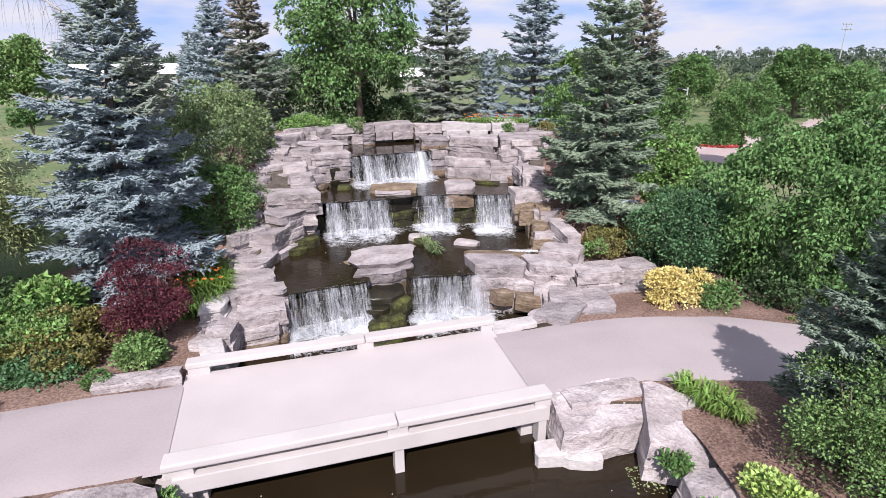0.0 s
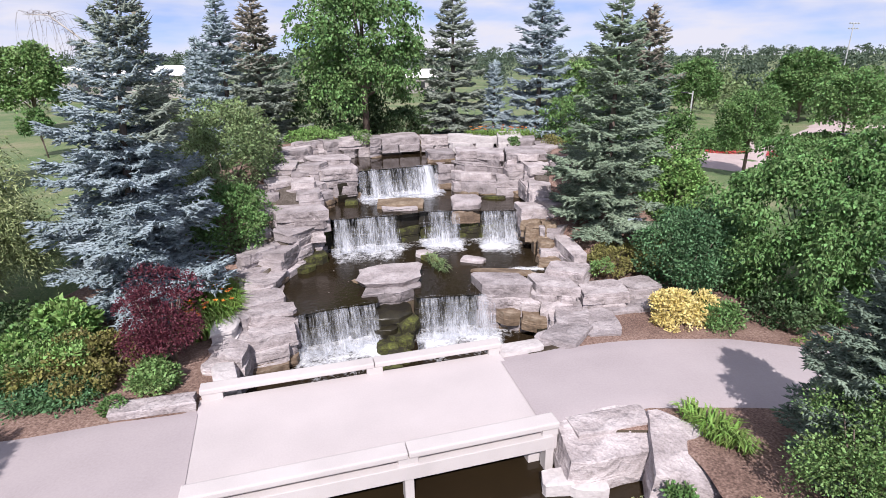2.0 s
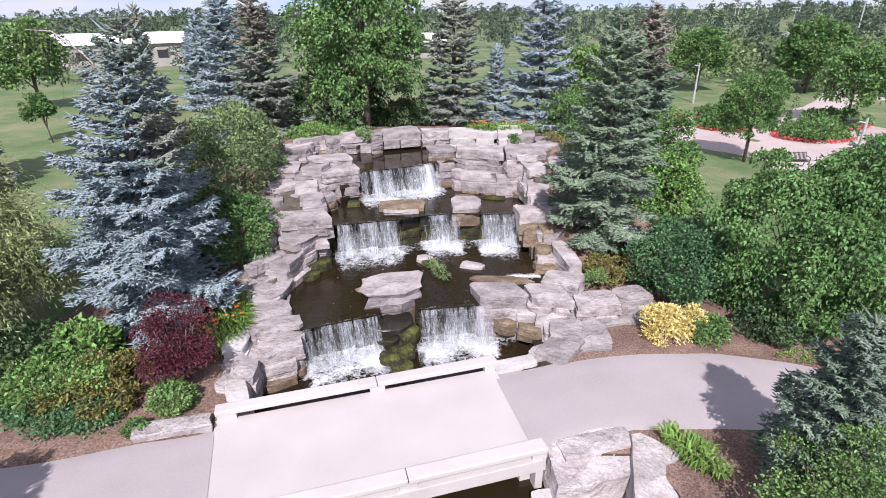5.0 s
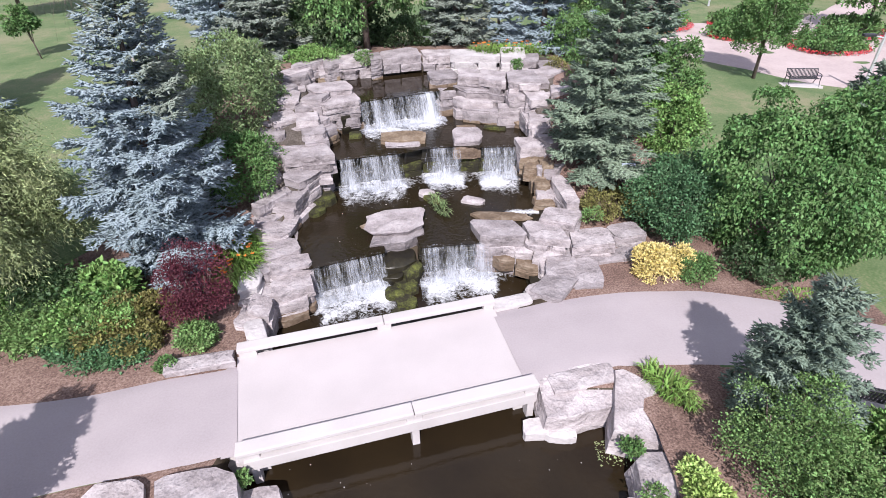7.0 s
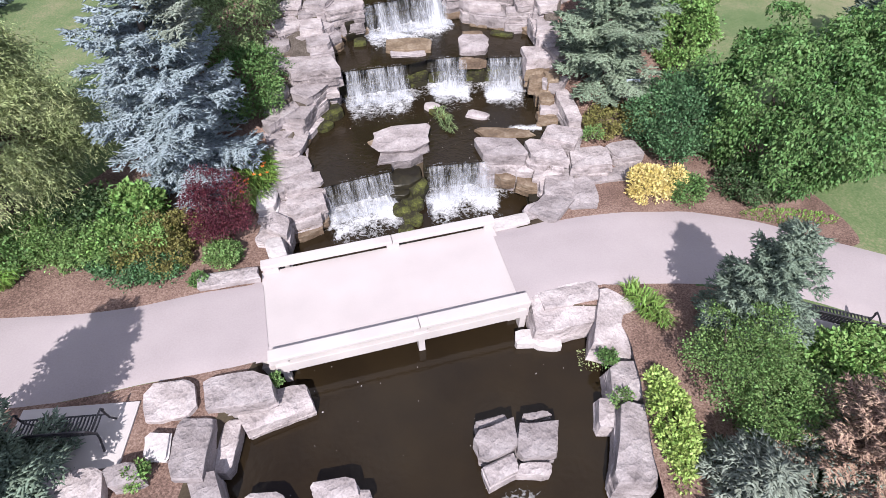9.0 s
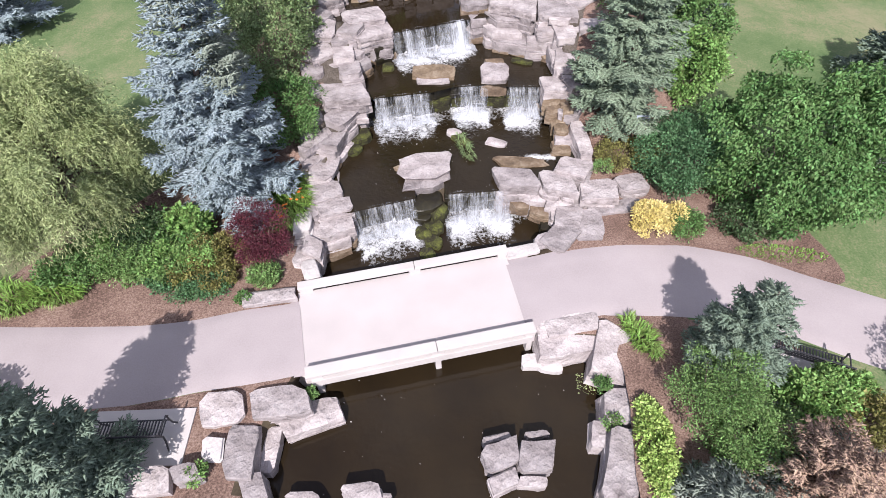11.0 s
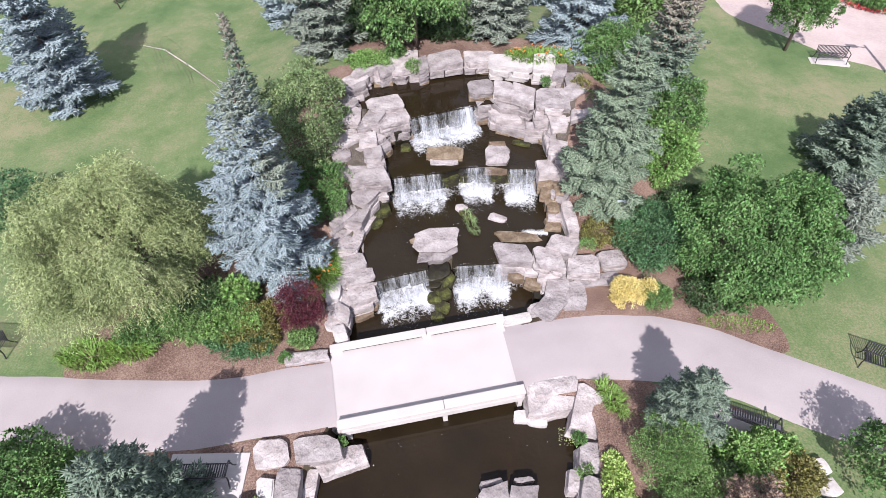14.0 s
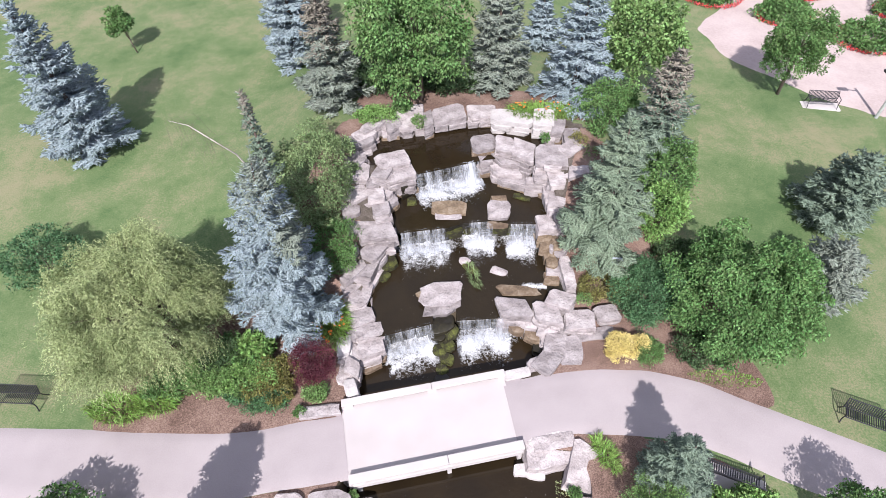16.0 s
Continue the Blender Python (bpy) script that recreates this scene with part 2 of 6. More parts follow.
LEAF_RUST = leaf("rusty_green_leaves", (0.10, 0.10, 0.032), (0.185, 0.175, 0.058), (0.27, 0.245, 0.095))
GRASS_BLADE = leaf("daylily_leaves", (0.09, 0.17, 0.03), (0.17, 0.28, 0.06), (0.27, 0.38, 0.12))
PETAL_ORANGE = leaf("orange_petals", (0.62, 0.17, 0.03), (0.78, 0.25, 0.05), (0.85, 0.36, 0.10), 0.2)
PETAL_RED = leaf("red_petals", (0.50, 0.03, 0.04), (0.62, 0.08, 0.09), (0.70, 0.22, 0.24), 0.3)
# greyed, bluish green: the haze of distance is mixed into the leaf colour
HAZY_FAR_LEAF = leaf("hazy_far_tree_leaves", (0.05, 0.08, 0.058), (0.08, 0.118, 0.08), (0.12, 0.16, 0.108), 0.35, 0.15)


def water_material(name, deep, ripple):
    """Dark clear water with ripples; white foam where the mesh's own foam value is high, broken up by bubbles."""
    m = bpy.data.materials.new(name)
    m.use_nodes = True
    n, l = m.node_tree.nodes, m.node_tree.links
    b = n["Principled BSDF"]
    co, at = n.new("ShaderNodeTexCoord"), n.new("ShaderNodeAttribute")
    at.attribute_name = "foam"
    rip, bub, murk = n.new("ShaderNodeTexNoise"), n.new("ShaderNodeTexNoise"), n.new("ShaderNodeTexNoise")
    rip.inputs["Scale"].default_value, rip.inputs["Detail"].default_value = 7.0, 3.0
    bub.inputs["Scale"].default_value, bub.inputs["Detail"].default_value, bub.inputs["Distortion"].default_value = 8.0, 9.0, 1.2
    murk.inputs["Scale"].default_value, murk.inputs["Detail"].default_value = 0.8, 4.0
    for t in (rip, bub, murk):
        l.new(co.outputs["Object"], t.inputs["Vector"])
    dark, mix = n.new("ShaderNodeMix"), n.new("ShaderNodeMix")
    dark.data_type = mix.data_type = "RGBA"
    dark.inputs["A"].default_value = rgba(deep)
    dark.inputs["B"].default_value = rgba((deep[0] * 2.2, deep[1] * 2.1, deep[2] * 1.6))
    l.new(murk.outputs["Fac"], dark.inputs["Factor"])
    total, edge = n.new("ShaderNodeMath"), n.new("ShaderNodeMapRange")
    total.operation = "ADD"
    l.new(at.outputs["Fac"], total.inputs[0])
    l.new(bub.outputs["Fac"], total.inputs[1])
    edge.inputs["From Min"].default_value, edge.inputs["From Max"].default_value = 0.84, 1.42
    l.new(total.outputs["Value"], edge.inputs["Value"])
    l.new(edge.outputs["Result"], mix.inputs["Factor"])
    l.new(dark.outputs["Result"], mix.inputs["A"])
    mix.inputs["B"].default_value = (0.80, 0.82, 0.86, 1)
    l.new(mix.outputs["Result"], b.inputs["Base Color"])
    rough = n.new("ShaderNodeMapRange")
    rough.inputs["To Min"].default_value, rough.inputs["To Max"].default_value = 0.06, 0.7
    l.new(edge.outputs["Result"], rough.inputs["Value"])
    l.new(rough.outputs["Result"], b.inputs["Roughness"])
    b.inputs["IOR"].default_value = 1.33
    bp = n.new("ShaderNodeBump")
    bp.inputs["Strength"].default_value, bp.inputs["Distance"].default_value = ripple, 0.03
    l.new(rip.outputs["Fac"], bp.inputs["Height"])
    l.new(bp.outputs["Normal"], b.inputs["Normal"])
    return m


POND_WATER = water_material("pond_water", (0.012, 0.0085, 0.0055), 0.12)
POOL_WATER = water_material("pool_water", (0.012, 0.009, 0.006), 0.4)


def fall_material():
    """Falling water: clear strands and white ones side by side, stretched down the fall."""
    m = bpy.data.materials.new("falling_water")
    m.use_nodes = True
    n, l = m.node_tree.nodes, m.node_tree.links
    b = n["Principled BSDF"]
    b.inputs["Base Color"].default_value = (0.57, 0.60, 0.66, 1)
    b.inputs["Roughness"].default_value = 0.35
    flow, at = n.new("ShaderNodeAttribute"), n.new("ShaderNodeAttribute")
    at.attribute_name, flow.attribute_name = "foam", "flow"
    total = at.outputs["Fac"]
    for scale, share, detail in ((6.0, 0.46, 3.0), (26.0, 0.62, 2.0), (70.0, 0.56, 3.0)):
        st, add = n.new("ShaderNodeTexNoise"), n.new("ShaderNodeMath")
        st.inputs["Scale"].default_value, st.inputs["Detail"].default_value = scale, detail
        l.new(flow.outputs["Vector"], st.inputs["Vector"])
        add.operation = "MULTIPLY_ADD"
        add.inputs[1].default_value = share
        l.new(st.outputs["Fac"], add.inputs[0])
        l.new(total, add.inputs[2])
        total = add.outputs["Value"]
    cut = n.new("ShaderNodeMapRange")
    cut.inputs["From Min"].default_value, cut.inputs["From Max"].default_value = 0.66, 1.40
    cut.inputs["To Max"].default_value = 0.92
    l.new(total, cut.inputs["Value"])
    clear, mix = n.new("ShaderNodeBsdfTransparent"), n.new("ShaderNodeMixShader")
    l.new(cut.outputs["Result"], mix.inputs["Fac"])
    l.new(clear.outputs["BSDF"], mix.inputs[1])
    l.new(b.outputs["BSDF"], mix.inputs[2])
    l.new(mix.outputs["Shader"], n["Material Output"].inputs["Surface"])
    return m


FALL = fall_material()


# ---- building helpers ----
def thing(name, label, category, at=(0, 0, 0), turn=0, group="", kind=""):
    ob = new(name)
    ob.empty_display_size = 0.2
    ob.matrix_basis = pose(*at, 0, 0, turn)
    return tagged(ob, label, category, group, kind)


def hang(ob, parent):
    if parent:
        ob.parent = parent
    return ob


def part(name, bm, material, parent=None, label="", smooth=False):
    """Links a bmesh as one mesh object under a thing or a part."""
    me = bpy.data.meshes.new(name)
    bm.to_mesh(me)
    bm.free()
    me.materials.append(material)
    if smooth:
        me.polygons.foreach_set("use_smooth", [True] * len(me.polygons))
    return tagged(hang(new(name, me), parent), label)


def array_mesh(name, verts, faces, material, smooth=False):
    """A mesh from arrays of corners and of equal faces."""
    me = bpy.data.meshes.new(name)
    verts, faces = np.asarray(verts, dtype=np.float32), np.asarray(faces, dtype=np.int32)
    count, sides = faces.shape
    me.vertices.add(len(verts))
    me.vertices.foreach_set("co", verts.ravel())
    me.loops.add(count * sides)
    me.loops.foreach_set("vertex_index", faces.ravel())
    me.polygons.add(count)
    me.polygons.foreach_set("loop_start", np.arange(0, count * sides, sides, dtype=np.int32))
    if smooth:
        me.polygons.foreach_set("use_smooth", np.ones(count, dtype=bool))
    me.update(calc_edges=True)
    me.validate()
    me.materials.append(material)
    return me


def block(bm, size, at=(0, 0, 0), bevel=0.0, turn=None):
    r = bmesh.ops.create_cube(bm, size=1.0)
    bmesh.ops.scale(bm, vec=size, verts=r["verts"])
    if bevel:
        edges = list({e for v in r["verts"] for e in v.link_edges})
        r = bmesh.ops.bevel(bm, geom=edges, offset=bevel, segments=2, affect="EDGES", profile=0.6)
    vs = list({v for v in r["verts"]})
    if turn:
        bmesh.ops.rotate(bm, cent=(0, 0, 0), matrix=turn, verts=vs)
    bmesh.ops.translate(bm, vec=at, verts=vs)
    return bm


def tube(bm, points, radii, sides=6, cap=True):
    """A tapered tube along points."""
    rings = []
    for k, p in enumerate(points):
        p = Vector(p)
        q0, q1 = Vector(points[max(k - 1, 0)]), Vector(points[min(k + 1, len(points) - 1)])
        d = (q1 - q0).normalized()
        s = d.orthogonal().normalized() if abs(d.z) > 0.9 else d.cross(Vector((0, 0, 1))).normalized()
        u = d.cross(s)
        rings.append([bm.verts.new(p + radii[k] * (math.cos(a) * s + math.sin(a) * u)) for a in (2 * math.pi * j / sides for j in range(sides))])
    for a, b in zip(rings, rings[1:]):
        for j in range(sides):
            bm.faces.new((a[j], a[(j + 1) % sides], b[(j + 1) % sides], b[j]))
    if cap:
        bm.faces.new(rings[-1])
        bm.faces.new(rings[0][::-1])
    return bm


def unit(v):
    return v / np.maximum(np.linalg.norm(v, axis=1, keepdims=True), 1e-9)


def sprigs(base, way, length, radius):
    """Needle-covered twigs: slim three-sided cones, as corners and triangles."""
    way = unit(way)
    up = np.tile(np.array([[0.0, 0.0, 1.0]]), (len(way), 1))
    up[np.abs(way[:, 2]) > 0.95] = (1, 0, 0)
    s = unit(np.cross(way, up))
    u = np.cross(s, way)
    L, R = length[:, None], radius[:, None]
    mid = base + way * L * 0.12
    v = []
    for k in range(3):
        a = 2 * math.pi * k / 3 + 0.5
        v.append(mid + R * (math.cos(a) * s + math.sin(a) * u))
    v.append(base + way * L)
    verts = np.stack(v, 1).reshape(-1, 3)
    f = np.array([(3, 0, 1), (3, 1, 2), (3, 2, 0)])
    faces = (np.arange(len(base))[:, None, None] * 4 + f[None]).reshape(-1, 3)
    return verts, faces


def leaves(base, way, length, width, rng, fold=0.25, widest=0.32):
    """Folded leaves of four corners each, as corners and triangles."""
    way = unit(way)
    side = unit(np.cross(way, rng.normal(size=way.shape)))
    nrm = np.cross(side, way)
    L, W = length[:, None], width[:, None]
    mid = base + way * L * widest
    verts = np.stack([base, mid + side * W * 0.5 - nrm * W * fold, base + way * L, mid - side * W * 0.5 - nrm * W * fold], 1).reshape(-1, 3)
    f = np.array([(0, 1, 2), (0, 2, 3)])
    faces = (np.arange(len(base))[:, None, None] * 4 + f[None]).reshape(-1, 3)
    return verts, faces


def smooth_step(a, b, x):
    t = min(1.0, max(0.0, (x - a) / (b - a)))
    return t * t * (3 - 2 * t)


# ---- the ground ----
POND, POOL_1, POOL_2, POOL_3 = -0.75, 0.35, 1.48, 2.55     # water levels


def bank(x, y):
    """Height of the land, streams left out."""
    z = -0.055 * min(max(x - 4, 0), 20) * smooth_step(60, 30, -y)
    z += 0.05 * min(max(y - 10, 0), 14) * smooth_step(-5, -12, x)
    start = 11.2 + 3.2 * smooth_step(-2, 3, x)
    hill = 3.1 * smooth_step(start, 22.7, y) * smooth_step(44, 26, y)
    side = smooth_step(11.2, 4.4, x) * smooth_step(-17, -7, x)
    z = z * (1 - side * smooth_step(11, 14, y)) + hill * side
    return z + 0.04 * noise.noise((x * 0.35, y * 0.35, 0)) * smooth_step(12.2, 14, abs(y - 8) + 8)


LEFT_EDGE = [(-9, -4.8), (3, -5.0), (4, -5.25), (5.2, -5.2), (5.8, -4.75), (6.5, -4.7), (9, -5.0), (11, -5.15), (12.5, -5.2), (14, -5.4), (15.1, -5.25), (16, -5.1), (17.1, -4.6), (18, -4.6), (18.8, -4.85), (19.5, -5.2), (20.3, -4.95), (20.9, -4.8), (21.4, -6.8), (22, -7.1), (23.1, -6.6), (24.3, -5.1), (25, -3.5)]
RIGHT_EDGE = [(-9, 4.7), (6, 4.6), (8.0, 4.3), (8.3, 3.7), (8.55, 2.2), (8.8, 1.7), (9.6, 1.5), (11.2, 1.6), (11.7, 2.2), (12.6, 2.9), (14.6, 3.1), (16, 3.2), (17.4, 3.1), (18.4, 3.5), (19.3, 3.1), (20, 3.1), (21, 2.95), (21.8, 2.7), (22.5, 3.4), (23, 4.0), (24.3, 3.9), (25, 2.5)]


def edge_at(edge, y):
    return float(np.interp(y, [p[0] for p in edge], [p[1] for p in edge]))


def channel(x, y):
    """The bed's level where water runs, else None."""
    if not (-3 < y < 25 and edge_at(LEFT_EDGE, y) < x < edge_at(RIGHT_EDGE, y)):
        return None
    if y < 14.55 + 0.27 * x:
        return -1.35
    if y < 19.35 + 0.2 * min(x, 1.0):
        return -0.05
    if y < 22.95 + 0.4 * min(x, 0.0):
        return 1.05
    return 2.15


def land(x, y):
    c = channel(x, y)
    return bank(x, y) if c is None else min(c, bank(x, y))


def spread_line(lo, hi, step, far):
    near = list(np.arange(lo, hi + 1e-6, step))
    out, d = [], step
    p = hi
    while p < far:
        d *= 1.28
        p += d
        out.append(p)
    back, d, p = [], step, lo
    while p > -far:
        d *= 1.28
        p -= d
        back.append(p)
    return back[::-1] + near + out


def build_ground():
    xs, ys = spread_line(-14.0, 15.0, 0.25, 2500), spread_line(-3.0, 28.0, 0.25, 2500)
    verts = [(x, y, land(x, y)) for y in ys for x in xs]
    w = len(xs)
    faces = [(j * w + i, j * w + i + 1, (j + 1) * w + i + 1, (j + 1) * w + i) for j in range(len(ys) - 1) for i in range(w - 1)]
    me = array_mesh("ground", verts, faces, GRASS, True)
    me.materials.append(BED_AND_GAPS)
    me.materials.append(MULCH)
    me.materials.append(GAP_SHADE)
    slot = np.zeros(len(faces), dtype=np.int32)
    for k, f in enumerate(faces):
        x, y = verts[f[0]][0] + 0.12, verts[f[0]][1] + 0.12
        if x > 2.1 and 8.45 < y < 9.8:
            slot[k] = 2 if x < 6.5 else 0
        elif channel(x, y) is not None or channel(x + 0.25, y) is not None or channel(x - 0.25, y) is not None or channel(x, y + 0.25) is not None or channel(x, y - 0.25) is not None:
            slot[k] = 1
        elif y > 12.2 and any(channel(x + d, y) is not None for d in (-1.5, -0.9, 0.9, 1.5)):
            # shade between the wall stones, painted as dark ground
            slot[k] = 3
        elif y > 10.5 and (channel(x + 0.9, y) is not None or channel(x - 0.9, y) is not None):
            # bank beside the lower stream: dark silt colour stands in for shade between stones
            slot[k] = 1
        elif 1.5 < x < 6.5 and 7.5 < y < 9.8:
            slot[k] = 2
        elif -2 < y < 26 and edge_at(LEFT_EDGE, y) - 1.6 < x < edge_at(RIGHT_EDGE, y) + 1.5:
            slot[k] = 2
    me.polygons.foreach_set("material_index", slot)
    tagged(new("ground", me), "mown park lawn with dry patches round a planted hill", "lawn", kind="structure")


build_ground()


def resample(points, n):
    p = np.array(points, dtype=float)
    d = np.r_[0, np.cumsum(np.linalg.norm(np.diff(p, axis=0), axis=1))]
    t = np.linspace(0, d[-1], n)
    # rounded by averaging over a short stretch
    q = np.stack([np.interp(t, d, p[:, k]) for k in range(2)], 1)
    for _ in range(2):
        q[1:-1] = (q[:-2] + 2 * q[1:-1] + q[2:]) / 4
    return q


def strip(name, one, two, material, label, category, lift=0.03, n=120, m=10, wobble=0.03, level=bank):
    a, b = resample(one, n), resample(two, n)
    verts = []
    for i in range(n):
        for j in range(m + 1):
            p = a[i] + (b[i] - a[i]) * j / m
            if j in (0, m):
                p = p + wobble * np.array([noise.noise((i * 0.31, j, 1)), noise.noise((i * 0.31, j, 5))])
            verts.append((p[0], p[1], level(p[0], p[1]) + lift - (0.06 if j in (0, m) else 0)))
    w = m + 1
    faces = [(i * w + j, i * w + j + 1, (i + 1) * w + j + 1, (i + 1) * w + j) for i in range(n - 1) for j in range(m)]
    ob = new(name, array_mesh(name, verts, faces, material, True))
    return tagged(ob, label, category, kind="structure")


def path_left_level(x, y):
    return bank(x, y) * smooth_step(-4, -9, x)


strip("path_left", [(-4.42, 6.72), (-5.8, 6.3), (-7.1, 6.05), (-8.9, 5.5), (-11, 5.2), (-15, 5.0), (-22, 4.7), (-40, 3.4)],
      [(-5.23, 9.2), (-6.1, 9.0), (-6.9, 8.85), (-8.2, 8.4), (-9.8, 8.12), (-12.2, 7.95), (-15.4, 7.75), (-22, 7.3), (-40, 6.4)],
      ASPHALT, "wide grey asphalt footpath to the bridge", "path", level=path_left_level, lift=0.05)
strip("path_right", [(1.06, 11.1), (2.1, 11.42), (3.2, 11.8), (4.85, 12.15), (7, 12.32), (9.1, 12.05), (10.2, 11.65), (11.4, 11.15), (13.3, 10.5), (15.4, 9.8), (19, 8.6), (34, 3)],
      [(1.72, 8.5), (2.4, 8.75), (3.7, 9.1), (5.9, 9.28), (8.0, 9.3), (9.6, 8.85), (11.3, 8.15), (13.2, 7.6), (16, 6.7), (18, 6.0), (33, 0.6)],
      ASPHALT, "curving grey asphalt footpath from the bridge", "path", level=bank, lift=0.05)


def bed(name, outline, label, lift=0.02, n=90, rings=14, material=None, wobble=0.12, level=None):
    """Loose ground laid over the land inside an outline."""
    level = level or bank
    o = resample(list(outline) + [outline[0]], n + 1)[:-1]
    c = o.mean(axis=0)
    verts = [(c[0], c[1], level(*c) + lift)]
    for r in range(1, rings + 1):
        for i in range(n):
            p = c + (o[i] - c) * r / rings
            if r == rings:
                p = p + wobble * np.array([noise.noise((i * 0.37, 2, 1)), noise.noise((i * 0.37, 7, 5))])
            verts.append((p[0], p[1], level(*p) + lift * (1 if r < rings else -1)))
    tri = [(0, 1 + i, 1 + (i + 1) % n, 1 + (i + 1) % n) for i in range(n)]
    quad = [(1 + r * n + i, 1 + (r + 1) * n + i, 1 + (r + 1) * n + (i + 1) % n, 1 + r * n + (i + 1) % n) for r in range(rings - 1) for i in range(n)]
    me = bpy.data.meshes.new(name)
    me.from_pydata(verts, [], [t[:3] for t in tri] + quad)
    me.materials.append(material or MULCH)
    me.polygons.foreach_set("use_smooth", [True] * len(me.polygons))
    return tagged(new(name, me), label, "planting bed", kind="structure")


bed("planting_bed_left", [(-5.3, 8.7), (-7, 8.2), (-9.5, 7.4), (-12.5, 7.2), (-15.4, 7.2), (-15.6, 8.4), (-14.5, 10.5), (-11.5, 13.5), (-9.5, 17), (-9, 21), (-8.2, 25), (-6.5, 25), (-7, 21), (-6.2, 17), (-5.6, 13), (-5.1, 11)],
    "brown bark mulch bed on the slope beside the falls")
bed("planting_bed_right", [(2.5, 11.0), (4.6, 11.5), (7, 11.7), (9.2, 11.4), (11.2, 10.9), (12.2, 10.7), (12.2, 11.9), (11.3, 14), (11, 17), (9, 20.5), (7, 23), (4.5, 25), (4, 22), (3.4, 19), (3.3, 16), (3.0, 13.5)],
    "brown bark mulch bed beside the falls and the path")
bed("planting_bed_back", [(-8, 24.8), (-8, 27), (-4, 28), (1, 28), (5, 27.5), (6, 25), (4.5, 25), (1, 25.6), (-4, 25.6)], "mulched bed behind the top pool")
bed("planting_bed_pond", [(3.9, 9.25), (6, 9.45), (7.9, 9.4), (9.5, 8.8), (11.2, 7.5), (11, 4.5), (10.5, 1), (7, -1), (4.6, 0), (4.2, 4), (4.4, 7)], "brown mulch bed between the pond and the path")
bed("planting_bed_bench", [(-4.7, 6.8), (-7.0, 6.2), (-9.0, 5.65), (-11.4, 5.3), (-12, 2), (-9, -1), (-5.2, -1), (-5.2, 2), (-5.5, 4.2), (-5.5, 5.2), (-5.0, 5.7)], "brown mulch ground beside the pond and bench")


# ---- the bridge ----
BRIDGE_TURN = 16.3
bridge = thing("footbridge", "pale concrete footbridge with low kerb rails over the stream", "bridge", (0, 0, 0), BRIDGE_TURN)


def along(x, y):
    a = radians(BRIDGE_TURN)
    return x * math.cos(a) + y * math.sin(a), -x * math.sin(a) + y * math.cos(a)


V_NEAR, V_FAR = 7.78, 10.78      # inner edge of the near rail, outer edge of the far rail
UN0, UN1 = along(-4.42, 6.75)[0], along(1.92, 8.5)[0]
UF0, UF1 = along(-5.36, 9.66)[0], along(1.1, 11.5)[0]


def slab_part(name, size, at, material, label="", bevel=0.015, shear=0.0):
    bm = block(bmesh.new(), size, (0, 0, 0), bevel)
    for v in bm.verts:
        v.co.x += shear * v.co.y
        v.co += 0.004 * Vector((noise.noise(v.co * 3), noise.noise(v.co * 3 + Vector((7, 0, 0))), 0))
    bmesh.ops.translate(bm, vec=at, verts=bm.verts)
    return part(name, bm, material, bridge, label)


bm = bmesh.new()
lo = [bm.verts.new((UN0 - 0.03, V_NEAR - 0.30, -0.3)), bm.verts.new((UN1 - 0.02, V_NEAR - 0.30, -0.3)), bm.verts.new((UF1 - 0.05, V_FAR - 0.22, -0.3)), bm.verts.new((UF0 - 0.03, V_FAR - 0.22, -0.3))]
hi = [bm.verts.new((v.co.x, v.co.y, 0.035)) for v in lo]
bm.faces.new(hi)
bm.faces.new(lo[::-1])
for k in range(4):
    bm.faces.new((lo[k], lo[(k + 1) % 4], hi[(k + 1) % 4], hi[k]))
part("deck", bm, DECK, bridge, "flat pale concrete deck slab")
for rail, (u0, u1, v0, v1) in {"near": (UN0, UN1, V_NEAR - 0.34, V_NEAR), "far": (UF0, UF1, V_FAR - 0.30, V_FAR)}.items():
    vm, half = (v0 + v1) / 2, (u1 - u0) / 2
    mid = u0 + (0.56 if rail == "near" else 0.545) * (u1 - u0)
    for a, b in ((u0, mid - 0.006), (mid + 0.006, u1)):
        slab_part("rail_cap", (b - a, v1 - v0, 0.13), ((a + b) / 2, vm, 0.25), CONCRETE, "thick white concrete rail cap", 0.03)
    for k, (c, wide) in enumerate(((u0 + 0.24, 0.42), (mid, 0.36), (u1 - 0.17, 0.32))):
        slab_part("rail_post", (wide, 0.27, 0.17), (c, vm, 0.105), CONCRETE)
        if rail == "near":
            slab_part("pier", (0.17, 0.22, 1.5), (c + (0.05 if k == 0 else 0), v0 + 0.12, -0.74), CONCRETE)
    if rail == "near":
        slab_part("edge_beam", (u1 - u0 - 0.25, 0.16, 0.30), ((u0 + u1) / 2, v0 + 0.06, -0.10), CONCRETE, "concrete edge beam below the rail")
    else:
        slab_part("edge_beam", (u1 - u0 - 0.25, 0.16, 0.34), ((u0 + u1) / 2, v0 + 0.0, -0.139), CONCRETE, "concrete edge beam below the rail")
for u in (UN0 + 0.18, UN1 - 0.2):
    slab_part("abutment", (0.9, 3.0, 1.4), (u - 0.12 + (0.02 if u < 0 else 0.3), (V_NEAR + V_FAR) / 2 - 0.05, -1.02), CONCRETE, "concrete abutment", 0.02)


